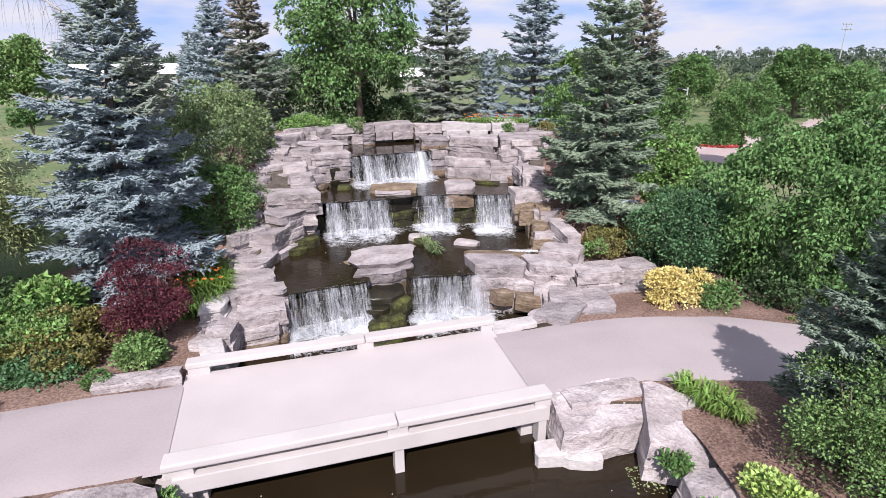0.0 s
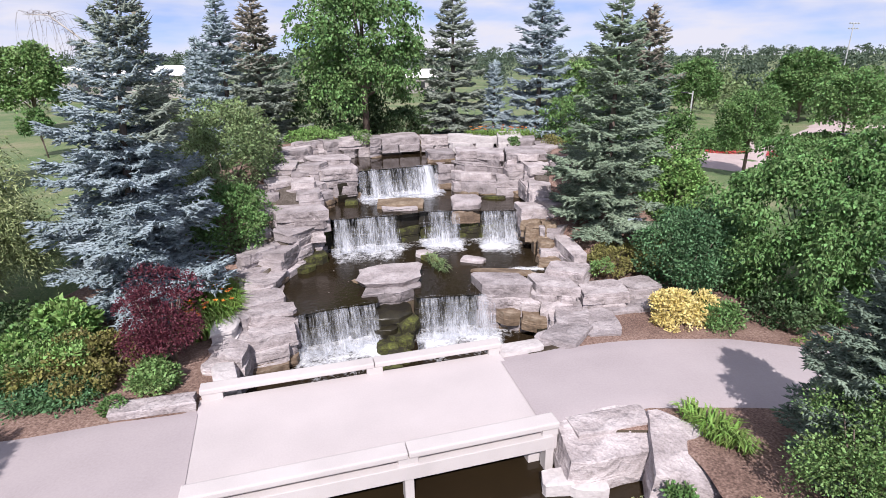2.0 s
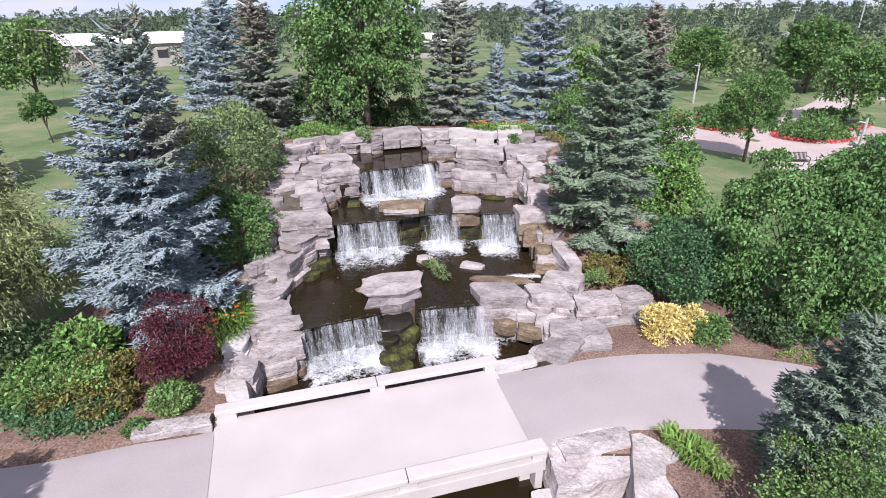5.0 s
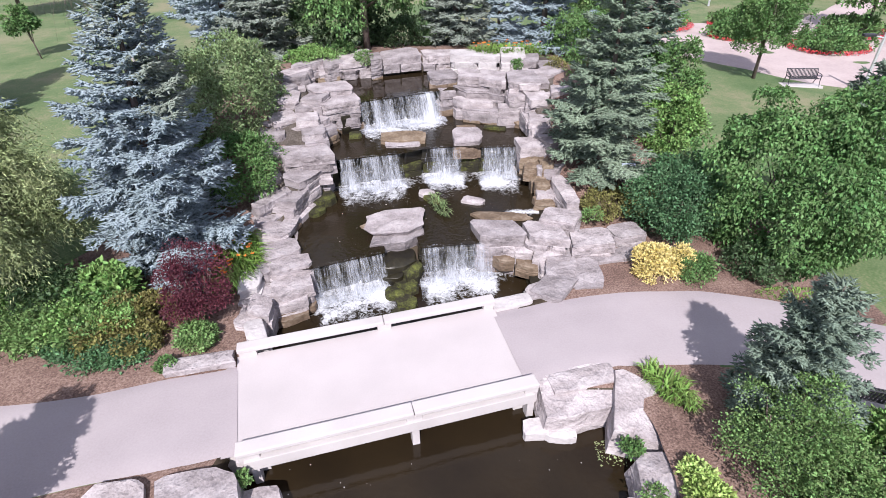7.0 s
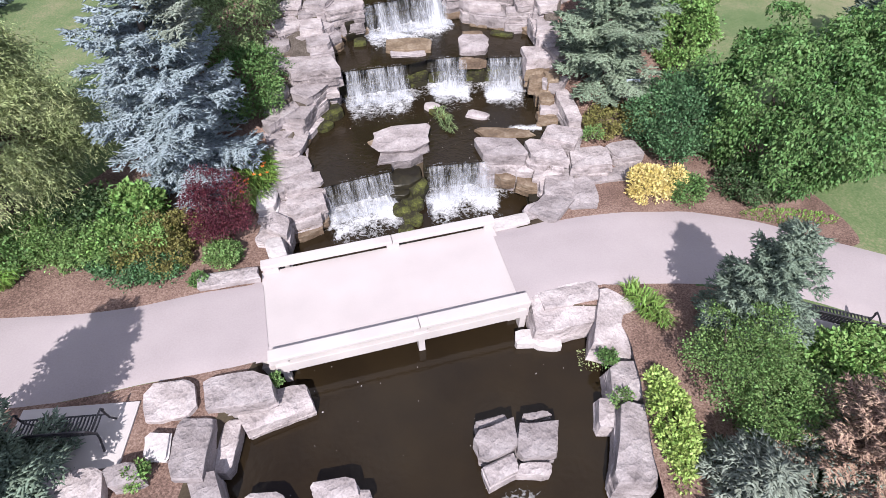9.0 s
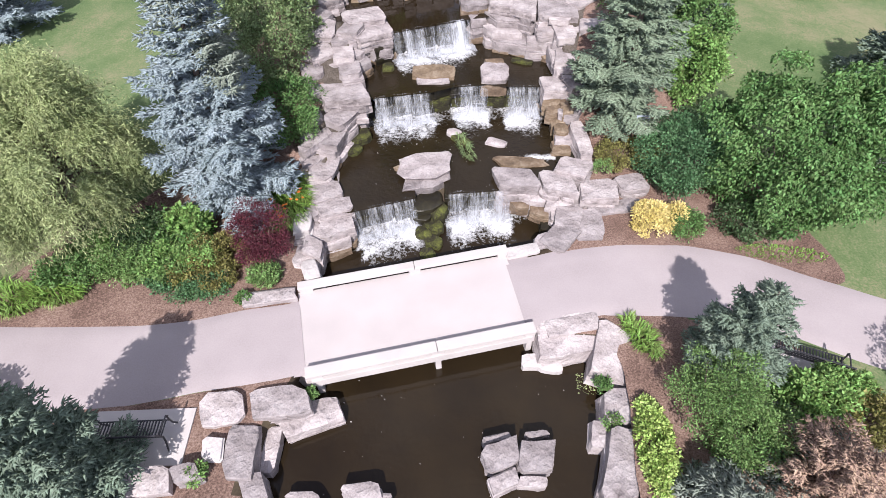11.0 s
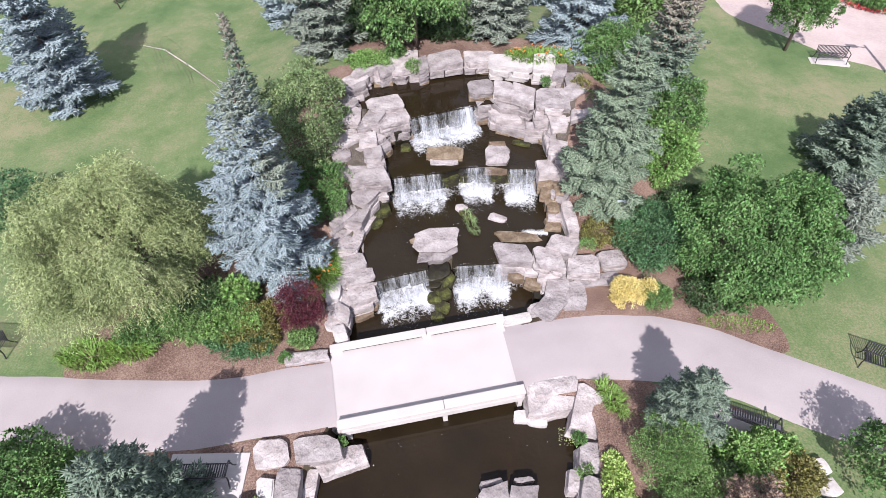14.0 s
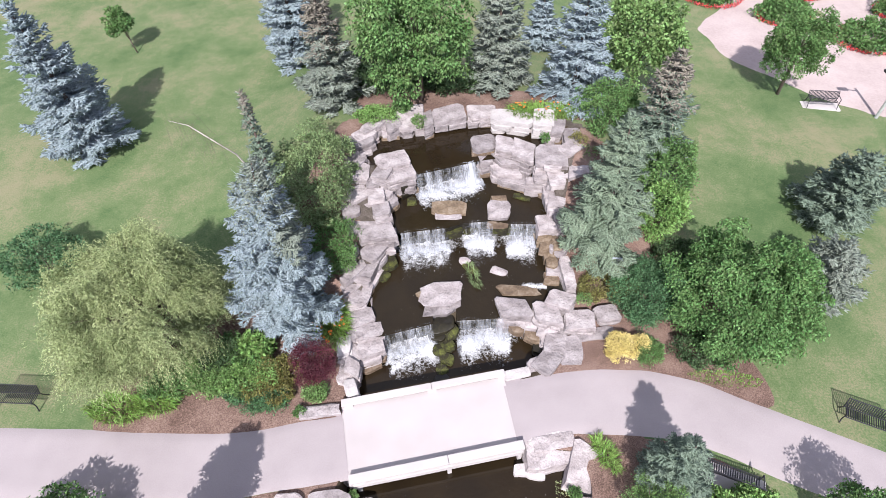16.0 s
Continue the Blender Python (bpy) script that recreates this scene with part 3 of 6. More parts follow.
# ---- water ----
FALLS = {"a": ((-4.2, 12.66), (-2.05, 13.48), POOL_1, POND), "b": ((-1.0, 13.72), (1.25, 14.04), POOL_1, POND),
         "c": ((-4.15, 17.72), (-1.84, 18.25), POOL_2, POOL_1), "d": ((-1.05, 18.62), (0.33, 18.85), POOL_2, POOL_1), "e": ((1.08, 18.72), (2.5, 18.78), POOL_2, POOL_1),
         "f": ((-3.72, 20.75), (-0.55, 22.03), POOL_3, POOL_2)}


SPILL = (1.5, 3.55)      # where the pond spills over its lower stones


def foam_at(x, y, level):
    """How white the water is, by its distance from the foot of each fall."""
    best = 0.0
    if level < 0:
        best = 0.75 * math.exp(-(((x - SPILL[0]) / 0.75) ** 2 + ((y - SPILL[1]) / 0.55) ** 2))
    elif level == POOL_1:
        best = 0.95 * math.exp(-(((x - 2.45) / 0.75) ** 2 + ((y - 15.88) / 0.20) ** 2))
    for (x0, y0), (x1, y1), top, foot in FALLS.values():
        if abs(foot - level) > 0.1:
            continue
        t = min(1, max(0, ((x - x0) * (x1 - x0) + (y - y0) * (y1 - y0)) / ((x1 - x0) ** 2 + (y1 - y0) ** 2)))
        d = math.hypot(x - x0 - t * (x1 - x0), y - y0 - t * (y1 - y0))
        d = abs(d - 0.55) if 0 < t < 1 else d + 0.35
        reach = 1.05 if level < 1 else 0.95
        best = max(best, 0.42 * math.exp(-((d / (0.7 * reach)) ** 2)) + 0.42 * math.exp(-d / 1.5))
    swirl = 0.5 * noise.noise((x * 1.3, y * 1.3, 3 + level)) + 0.35 * noise.noise((x * 3.1, y * 3.1, 8))
    return best * (0.90 + 0.95 * swirl)


def pool(name, outline, level, material, label, step=0.16):
    """A level sheet of water inside an outline, slightly stirred under the falls."""
    poly = [Vector((p[0], p[1], level)) for p in outline]
    xs = np.arange(min(p.x for p in poly), max(p.x for p in poly) + step, step)
    ys = np.arange(min(p.y for p in poly), max(p.y for p in poly) + step, step)
    bm = bmesh.new()
    ring = [bm.verts.new(p) for p in poly]
    face = bm.faces.new(ring)
    for c in xs[1:-1]:
        bmesh.ops.bisect_plane(bm, geom=bm.verts[:] + bm.edges[:] + bm.faces[:], plane_co=(c, 0, 0), plane_no=(1, 0, 0))
    for c in ys[1:-1]:
        bmesh.ops.bisect_plane(bm, geom=bm.verts[:] + bm.edges[:] + bm.faces[:], plane_co=(0, c, 0), plane_no=(0, 1, 0))
    foam = [foam_at(v.co.x, v.co.y, level) for v in bm.verts]
    for v, f in zip(bm.verts, foam):
        v.co.z += 0.10 * max(0, f - 0.25) * (0.6 + noise.noise(v.co * 2.5))
    ob = part(name, bm, material, None, "", True)
    at = ob.data.attributes.new("foam", "FLOAT", "POINT")
    at.data.foreach_set("value", foam)
    return tagged(ob, label, "water", kind="structure")


LIP_1 = [(-5.9, 12.5), FALLS["a"][0], FALLS["a"][1], (-2.2, 14.3), (-1.15, 14.45), FALLS["b"][0], FALLS["b"][1], (3.3, 14.2)]
LIP_2 = [(-5.7, 17.4), FALLS["c"][0], FALLS["c"][1], FALLS["d"][0], FALLS["d"][1], FALLS["e"][0], FALLS["e"][1], (3.6, 18.8)]
LIP_3 = [(-4.6, 20.4), FALLS["f"][0], FALLS["f"][1], (0.4, 22.3)]
pool("water_pond", [(-5.9, -3), (5.2, -3), (5.0, 9), (3.8, 12.5), (3.6, 14.6), (-5.8, 14.2)], POND, POND_WATER, "dark still pond water with floating foam flecks", 0.2)
pool("water_lower_pool", LIP_1 + [(3.6, 16), (3.6, 19.2), (-5.9, 19.2)], POOL_1, POOL_WATER, "dark rippled pool with white foam below the falls")
pool("water_middle_pool", LIP_2 + [(3.7, 21), (3.2, 22.6), (-5.7, 22.6)], POOL_2, POOL_WATER, "dark pool between two rows of falls")
pool("water_top_pool", LIP_3 + [(2.2, 22.2), (4.3, 23.2), (4.6, 25.6), (-7.4, 25.6), (-7.4, 21.4)], POOL_3, POND_WATER, "still dark pool at the top of the falls", 0.25)


def fall(key, seed):
    """A curtain of falling water: a smooth sheet over the lip with loose strands before it, and the churned foam at its foot."""
    (x0, y0), (x1, y1), top, foot = FALLS[key]
    rng = np.random.default_rng(seed)
    a, b = np.array([x0, y0]), np.array([x1, y1])
    width = np.linalg.norm(b - a)
    along_, out = (b - a) / width, None
    out = np.array([along_[1], -along_[0]])
    home = thing("waterfall", "white curtain of water falling over a stone ledge", "waterfall", (float(a[0] + b[0]) / 2, float(a[1] + b[1]) / 2, foot), 0, "falls of the cascade")
    base = np.array([(a[0] + b[0]) / 2, (a[1] + b[1]) / 2, foot])

    def water_part(name, verts, faces, foam, flow, label="", kind=""):
        me = array_mesh(name, np.array(verts) - base, faces, FALL, True)
        me.attributes.new("foam", "FLOAT", "POINT").data.foreach_set("value", foam)
        me.attributes.new("flow", "FLOAT_VECTOR", "POINT").data.foreach_set("vector", np.array(flow, dtype=np.float32).ravel())
        return tagged(hang(new(name, me), home), label, kind=kind)

    def rush(u):
        """The top fall pours hardest at one end."""
        return 0.22 * smooth_step(0.66, 0.84, u) if key == "f" else 0.0

    # the sheet
    n, m = max(12, int(width / 0.045)), 16
    verts, foam, flow = [], [], []
    for i in range(n + 1):
        bulge = 0.13 * noise.noise((i * 0.13, seed, 0)) + 0.06 * noise.noise((i * 0.5, seed, 3))
        for j in range(m + 1):
            t = j / m
            reach = -0.16 + 0.22 * min(1, t * 4) + 0.42 * t ** 1.6 + bulge * (0.7 + 0.7 * t)
            z = top + 0.015 - (top - foot) * max(0, t - 0.10) / 0.90
            p = a + along_ * width * i / n + out * reach
            verts.append((p[0], p[1], z))
            flow.append((width * i / n, 0.05 * t + 0.10 * t * t, seed))
            foam.append(-0.04 + 0.24 * max(0, t - 0.10) ** 1.4 + 0.24 * noise.noise((i * 0.16, seed * 3, 9)) + 0.14 * noise.noise((i * 0.06, seed * 3, t * 1.5)) - 0.40 * math.exp(-(min(i, n - i) * width / n) / 0.07) - 0.45 * max(0, 1 - t / 0.10) + rush(i / n))
    w = m + 1
    faces = [(i * w + j, i * w + j + 1, (i + 1) * w + j + 1, (i + 1) * w + j) for i in range(n) for j in range(m)]
    water_part("sheet", verts, faces, foam, flow)
    # loose strands in front
    k = int(width * 20)
    s, start = rng.uniform(0.01, 0.99, k), rng.uniform(0.0, 0.5, k)
    end, wide = start + rng.uniform(0.3, 0.9, k), rng.uniform(0.003, 0.010, k)
    verts, faces, foam, flow = [], [], [], []
    for i in range(k):
        for j in range(6):
            t = min(1.0, start[i] + (end[i] - start[i]) * j / 5)
            p = a + along_ * (width * s[i] + 0.01 * math.sin(7 * t + i)) + out * (0.08 + 0.46 * t ** 1.6 + 0.02 * (i % 3))
            thin = wide[i] * (0.35 + math.sin(math.pi * (0.08 + 0.84 * j / 5)))
            for e in (-1, 1):
                q = p + along_ * e * thin
                verts.append((q[0], q[1], top - 0.01 - (top - foot) * max(0, t - 0.06) / 0.94))
                foam.append(-0.08)
                flow.append((width * s[i], 0.1 * t, seed + 0.3 * i))
        faces += [(12 * i + 2 * j, 12 * i + 2 * j + 1, 12 * i + 2 * j + 3, 12 * i + 2 * j + 2) for j in range(5)]
    water_part("spray", verts, faces, foam, flow, kind="stuff")
    # foam heaped at the foot
    n, m = int(width / 0.06), 14
    verts, foam, flow = [], [], []
    for i in range(n + 1):
        for j in range(m + 1):
            t = j / m
            p = a + along_ * width * (i / n * 1.06 - 0.03) + out * (0.12 + 1.45 * t)
            h = 0.13 * math.exp(-((t - 0.22) / 0.3) ** 2) * (0.75 + 0.9 * noise.noise((p[0] * 3.1, p[1] * 3.1, seed))) + 0.05 * noise.noise((p[0] * 9, p[1] * 9, 4))
            flow.append((2.0 * p[0], 1.3 * p[1], seed))
            verts.append((p[0], p[1], foot + 0.015 + max(-0.03, h * (1 - t * t))))
            foam.append(0.48 * math.exp(-((t - 0.14) / 0.36) ** 2) - 0.36 + 0.16 * rush(i / n) + 0.24 * noise.noise((p[0] * 1.4, p[1] * 1.4, seed + 5)) + 0.22 * noise.noise((p[0] * 4, p[1] * 4, seed + 2)))
    w = m + 1
    faces = [(i * w + j, i * w + j + 1, (i + 1) * w + j + 1, (i + 1) * w + j) for i in range(n) for j in range(m)]
    water_part("foam", verts, faces, foam, flow, "churned white foam")


for k, key in enumerate(FALLS):
    fall(key, 3 + k)


# ---- stones ----
def stone_mesh(length, depth, height, skew, seed, wild=1.0, slope=None, taper=0.0):
    """A ledge-stone: a split slab with a many-sided outline, straight broken faces in bedded layers, and chipped upper edges. Its top lies at z = 0."""
    rng = random.Random(seed)
    w = min(wild, 1.3)
    # outline: a quadrangle with jogged and broken corners
    quad = [(sx * (0.5 - rng.uniform(0, 0.10) * w), sy * (0.5 - rng.uniform(0, 0.10) * w)) for sx, sy in ((-1, -1), (1, -1), (1, 1), (-1, 1))]
    corners = []
    for k in range(4):
        c, a, b = quad[k], quad[k - 1], quad[(k + 1) % 4]
        if rng.random() < 0.72:
            for o, t in ((a, rng.uniform(0.07, 0.30) * w), (b, rng.uniform(0.07, 0.30) * w)):
                corners.append((c[0] + (o[0] - c[0]) * t, c[1] + (o[1] - c[1]) * t))
        else:
            corners.append(c)
        if rng.random() < 0.45:
            t, d = rng.uniform(0.42, 0.58), rng.uniform(-0.05, 0.03) * w
            corners.append((c[0] + (b[0] - c[0]) * t - (b[1] - c[1]) * -d, c[1] + (b[1] - c[1]) * t - (b[0] - c[0]) * d))
    ring = []
    for a, b in zip(corners, corners[1:] + corners[:1]):
        a_, b_ = Vector((a[0] * length, a[1] * depth)), Vector((b[0] * length, b[1] * depth))
        pieces = max(1, round((b_ - a_).length / 0.17))
        ring += [a_.lerp(b_, k / pieces) for k in range(pieces)]
    n = len(ring)
    shift = Vector((rng.uniform(0, 90), rng.uniform(0, 90), rng.uniform(0, 90)))
    tip_x, tip_y = slope or (rng.uniform(-0.07, 0.07) * w, rng.uniform(-0.05, 0.09) * w)
    # bedding: layers of uneven thickness, each a little in or out
    beds = max(1, min(4, round(height / 0.16)))
    cuts = sorted(rng.uniform(0.15, 0.9) for _ in range(beds - 1))
    rows = []
    for lo, hi in zip([0.0] + cuts, cuts + [1.0]):
        off, jut = rng.uniform(-0.028, 0.022), rng.uniform(-0.02, 0.02)
        rows += [(lo + 0.012, off, jut), (hi - 0.012, off + rng.uniform(-0.008, 0.012), jut)]
    chips = []
    for k in range(rng.randint(2, 4)):
        a = rng.uniform(0, 6.283)
        nrm = Vector((math.cos(a), math.sin(a), rng.uniform(0.5, 1.5))).normalized()
        reach = 0.5 * (abs(nrm.x) * length + abs(nrm.y) * depth)
        chips.append((nrm, reach - rng.uniform(0.03, 0.16) * w * min(length, depth)))
    bm = bmesh.new()

    def place(p, z, out):
        """Puts a point of a layer where it belongs: roughened, chipped and tilted."""
        slim = 1 - taper * (1 - z)
        q = Vector((p.x * slim, p.y * slim, (z - 1) * height))
        rough_ = noise.noise(q * 1.7 + shift) * 0.040 + noise.noise(q * 5.0 + shift) * 0.016 + noise.noise(q * 11.0 + shift) * 0.006
        q += out * rough_ * wild
        for nrm, d in chips:
            over = nrm.dot(q) - d
            if over > 0:
                q -= nrm * over
        q.z += (tip_x * q.x + tip_y * q.y) * z
        return bm.verts.new((q.x + skew * q.y, q.y, q.z))

    outs = []
    for k in range(n):
        t = ring[(k + 1) % n] - ring[k - 1]
        outs.append(Vector((t.y, -t.x, 0)).normalized())
    loops = []
    for z, off, jut in rows:
        loops.append([place(ring[k] + Vector(outs[k][:2]) * (off + jut * noise.noise((k * 0.23, shift.x, z))), z, outs[k]) for k in range(n)])
    up = Vector((0, 0, 1))
    edge = rng.uniform(0.012, 0.03)
    for share, z in ((0.965, 1.0 - edge * 0.1), (0.72, 1.0), (0.40, 1.0)):
        loops.append([place(ring[k] * share, z, up) for k in range(n)])
    middle = place(Vector((0, 0)), 1.0, up)
    for a, b in zip(loops, loops[1:]):
        for k in range(n):
            bm.faces.new((a[k], a[(k + 1) % n], b[(k + 1) % n], b[k]))
    for k in range(n):
        bm.faces.new((loops[-1][k], loops[-1][(k + 1) % n], middle))
    bm.faces.new(loops[0][::-1])
    return bm


def stone(x, y, top, length, depth, height, turn, skew, material, parent=None, name="stone", label="", wild=1.0, slope=None, taper=0.0):
    seed = int(1000 * abs(x) + 77 * abs(y) + 13 * top)
    bm = stone_mesh(length * 1.11, depth * 1.11, height * 1.08, skew, seed, wild=wild, slope=slope, taper=taper)
    ob = part(name, bm, material, parent, label, True)
    ob.data.set_sharp_from_angle(angle=radians(20))
    ob.matrix_basis = pose(x, y, top, 0, 0, turn)
    return ob



def foot_level(x, y):
    """Where a wall's lowest course stands: just under the water, or on the bank."""
    bed_z = channel(x, y)
    if bed_z is None:
        return bank(x, y) - 0.05
    return {-1.35: POND, -0.05: POOL_1, 1.05: POOL_2}.get(bed_z, POOL_3) - 0.12


def courses(x, y, top, length, depth, height, turn, skew, material, parent):
    """A stone of a wall and the thinner slabs under it, laid in courses."""
    rng = random.Random(int(900 * abs(x) + 57 * y))
    count = 1 if material in (BROWN_STONE, WET_STONE) else 3 if height > 0.75 else 2 if height > 0.41 else 1
    if material is BROWN_STONE:
        c, s = math.cos(radians(turn + 90)), math.sin(radians(turn + 90))
        pieces = 2 if depth > 0.8 else 1
        for k in range(pieces):
            off = (k - 0.5) * depth * 0.5 * (pieces - 1)
            stone(x + c * off, y + s * off, top - rng.uniform(0, 0.12), length * 1.05, depth / pieces, height, turn + rng.uniform(-12, 12), skew, material, parent, wild=1.5)
        return
    z = top
    foot = foot_level(x, y)
    k = 0
    while k < count or z > foot + 0.10:
        h = min(max(height / count, 0.26), 0.42) * rng.uniform(0.88, 1.12)
        a = turn + (0 if k == 0 else rng.uniform(-6, 6))
        sx, sy = (0, 0) if k == 0 else (rng.uniform(-0.04, 0.04), rng.uniform(-0.05, 0.02))
        wet = z - h < foot + 0.12 and k > 0 and channel(x, y) is not None
        cover = BROWN_STONE if wet and material is STONE else material
        if k and length > 1.1:
            cut = rng.uniform(0.36, 0.64)
            c, s = math.cos(radians(a)), math.sin(radians(a))
            for share, mid in ((cut, -0.5 + cut / 2), (1 - cut, cut / 2)):
                stone(x + sx + c * mid * length, y + sy + s * mid * length, z + rng.uniform(-0.015, 0.01), length * share, depth, h * 1.05, a + rng.uniform(-4, 4), skew * 0.6, cover, parent, wild=0.75)
        else:
            stone(x + sx, y + sy, z, length, depth, h * 1.05, a, skew, cover, parent, wild=0.75)
        z -= h
        k += 1


wall_stones = thing("rock_wall", "stacked grey limestone ledge stones banking the stream", "rock wall")
courses(-5.09, 10.25, 0.22, 0.50, 0.75, 0.90, 20, -0.11, WHITE_STONE, wall_stones)
courses(-5.22, 11.14, 0.30, 0.70, 0.61, 0.90, -23, -0.46, STONE, wall_stones)
courses(-5.25, 13.45, 0.56, 1.15, 0.75, 0.30, 32, -0.05, STONE, wall_stones)
courses(-4.82, 12.85, 0.46, 1.25, 0.70, 0.28, 20, -0.2, STONE, wall_stones)
courses(-5.45, 12.85, 0.44, 0.7, 0.7, 0.3, 50, 0.1, STONE, wall_stones)
courses(-4.65, 12.21, 0.22, 1.17, 0.85, 0.35, 30, 0.22, STONE, wall_stones)
courses(-4.70, 11.90, -0.08, 1.0, 0.55, 0.34, 22, 0.15, STONE, wall_stones)
courses(-4.62, 11.72, -0.42, 0.9, 0.55, 0.34, 30, 0.1, BROWN_STONE, wall_stones)
courses(-5.74, 12.05, 0.45, 0.57, 0.85, 0.50, 19, 0.13, WHITE_STONE, wall_stones)
courses(-5.73, 14.30, 0.62, 0.91, 1.04, 0.40, 18, -0.12, STONE, wall_stones)
courses(-5.17, 14.50, 0.35, 0.45, 0.77, 0.70, -29, -0.80, STONE, wall_stones)
courses(-5.75, 15.27, 0.80, 1.68, 0.62, 0.40, 50, 0.44, STONE, wall_stones)
courses(-5.95, 15.48, 1.24, 1.38, 0.48, 0.55, 56, 0.45, STONE, wall_stones)
courses(-5.18, 16.83, 1.05, 1.15, 0.54, 0.50, 34, 0.31, STONE, wall_stones)
courses(-5.03, 17.00, 1.30, 1.36, 0.60, 0.32, 16, -0.01, STONE, wall_stones)
courses(-4.92, 17.33, 1.62, 1.50, 0.92, 0.36, 15, -0.02, STONE, wall_stones)
courses(-5.30, 17.76, 1.98, 1.70, 1.85, 0.42, 8, -0.35, STONE, wall_stones)
courses(-5.49, 19.34, 2.35, 1.43, 1.02, 0.42, 45, -0.32, STONE, wall_stones)
courses(-4.89, 19.29, 2.10, 1.10, 0.57, 0.35, 49, 0.15, STONE, wall_stones)
courses(-6.73, 19.55, 2.40, 1.05, 1.31, 0.60, -18, -0.39, STONE, wall_stones)
courses(-6.61, 20.45, 2.95, 1.39, 1.15, 0.55, -0, -0.09, STONE, wall_stones)
courses(-5.52, 20.31, 2.75, 0.95, 1.11, 0.35, 22, 0.37, STONE, wall_stones)
courses(-5.62, 19.87, 2.50, 0.83, 0.64, 0.30, 22, 0.39, STONE, wall_stones)
courses(-4.94, 21.36, 3.02, 1.59, 1.11, 0.28, 24, -0.06, STONE, wall_stones)
courses(-4.53, 20.61, 2.78, 1.71, 0.94, 0.35, 28, 0.09, STONE, wall_stones)
courses(-4.13, 20.89, 2.20, 0.86, 1.06, 0.50, 33, 0.43, WET_STONE, wall_stones)

wall_stones = thing("rock_wall", "rim of limestone blocks round the top pool", "rock wall")
courses(-7.12, 22.56, 3.12, 2.08, 1.14, 0.60, 29, 0.08, STONE, wall_stones)
courses(-6.87, 22.19, 2.72, 1.40, 0.75, 0.40, 34, 0.23, STONE, wall_stones)
courses(-6.30, 23.85, 3.30, 1.62, 0.74, 0.60, 49, 0.23, STONE, wall_stones)
courses(-5.37, 23.72, 3.00, 0.90, 0.42, 0.50, 16, 0.12, STONE, wall_stones)
courses(-5.32, 24.25, 3.30, 0.85, 1.40, 0.70, 38, 0.37, STONE, wall_stones)
courses(-4.39, 24.64, 3.32, 1.35, 1.67, 0.70, 19, 0.15, STONE, wall_stones)
courses(-3.41, 24.45, 3.38, 0.56, 1.17, 0.70, 38, 0.48, STONE, wall_stones)
courses(-2.35, 25.00, 3.36, 1.74, 1.27, 0.60, 23, 0.15, STONE, wall_stones)
courses(-2.65, 24.94, 2.78, 1.98, 0.44, 0.40, 22, 0.15, STONE, wall_stones)
courses(-0.62, 25.42, 3.25, 1.55, 1.27, 0.60, 5, -0.04, STONE, wall_stones)
courses(1.03, 24.86, 3.36, 2.05, 1.06, 0.60, -6, -0.15, WHITE_STONE, wall_stones)
courses(1.43, 24.89, 2.80, 2.40, 0.40, 0.40, -7, -0.48, STONE, wall_stones)
courses(2.72, 24.81, 3.38, 1.11, 1.43, 0.65, 0, 0.03, WHITE_STONE, wall_stones)
courses(3.48, 24.24, 3.30, 0.61, 1.15, 0.60, 5, 0.21, STONE, wall_stones)
courses(3.03, 23.87, 3.00, 0.53, 0.94, 0.50, -14, -0.21, STONE, wall_stones)

wall_stones = thing("rock_wall", "tiers of limestone blocks stepping down beside the falls", "rock wall")
courses(3.05, 22.02, 3.15, 1.62, 1.52, 0.55, 1, 0.04, STONE, wall_stones)
courses(0.74, 22.87, 3.05, 1.02, 1.22, 0.50, -14, -0.28, STONE, wall_stones)
courses(1.69, 22.49, 3.05, 1.24, 1.30, 0.55, -29, -0.47, STONE, wall_stones)
courses(-0.38, 23.12, 2.95, 1.21, 1.13, 0.45, 15, 0.13, STONE, wall_stones)
courses(0.93, 22.28, 2.62, 1.36, 0.92, 0.38, -4, -0.80, STONE, wall_stones)
courses(-0.26, 22.42, 2.55, 0.69, 0.83, 0.40, 15, -0.01, STONE, wall_stones)
courses(3.17, 21.27, 2.75, 1.96, 0.98, 0.42, 1, -0.01, STONE, wall_stones)
courses(4.47, 21.69, 2.95, 1.26, 1.45, 0.60, 26, 0.59, STONE, wall_stones)
courses(0.80, 21.79, 2.30, 1.42, 0.57, 0.40, -10, -0.80, STONE, wall_stones)
courses(2.84, 20.98, 2.30, 1.99, 0.52, 0.38, -4, -0.07, STONE, wall_stones)
courses(1.20, 21.45, 2.02, 1.5, 0.60, 0.40, -16, -0.3, STONE, wall_stones)
courses(3.19, 20.13, 2.20, 0.87, 1.30, 0.60, 6, -0.02, STONE, wall_stones)
courses(2.45, 21.05, 1.86, 0.9, 0.60, 0.40, -20, -0.4, BROWN_STONE, wall_stones)
courses(2.97, 18.79, 1.68, 1.09, 1.01, 0.34, 8, 0.04, STONE, wall_stones)
courses(3.40, 19.35, 1.85, 0.36, 0.92, 0.40, 4, 0.06, STONE, wall_stones)
courses(2.89, 17.89, 1.30, 0.67, 0.83, 0.50, 17, 0.37, BROWN_STONE, wall_stones)
courses(3.38, 17.81, 1.35, 0.44, 0.88, 0.50, 17, 0.39, BROWN_STONE, wall_stones)
courses(3.12, 17.24, 0.95, 0.53, 1.16, 0.60, 7, 0.16, BROWN_STONE, wall_stones)
courses(3.17, 16.29, 0.62, 0.65, 0.84, 0.50, 3, 0.05, BROWN_STONE, wall_stones)
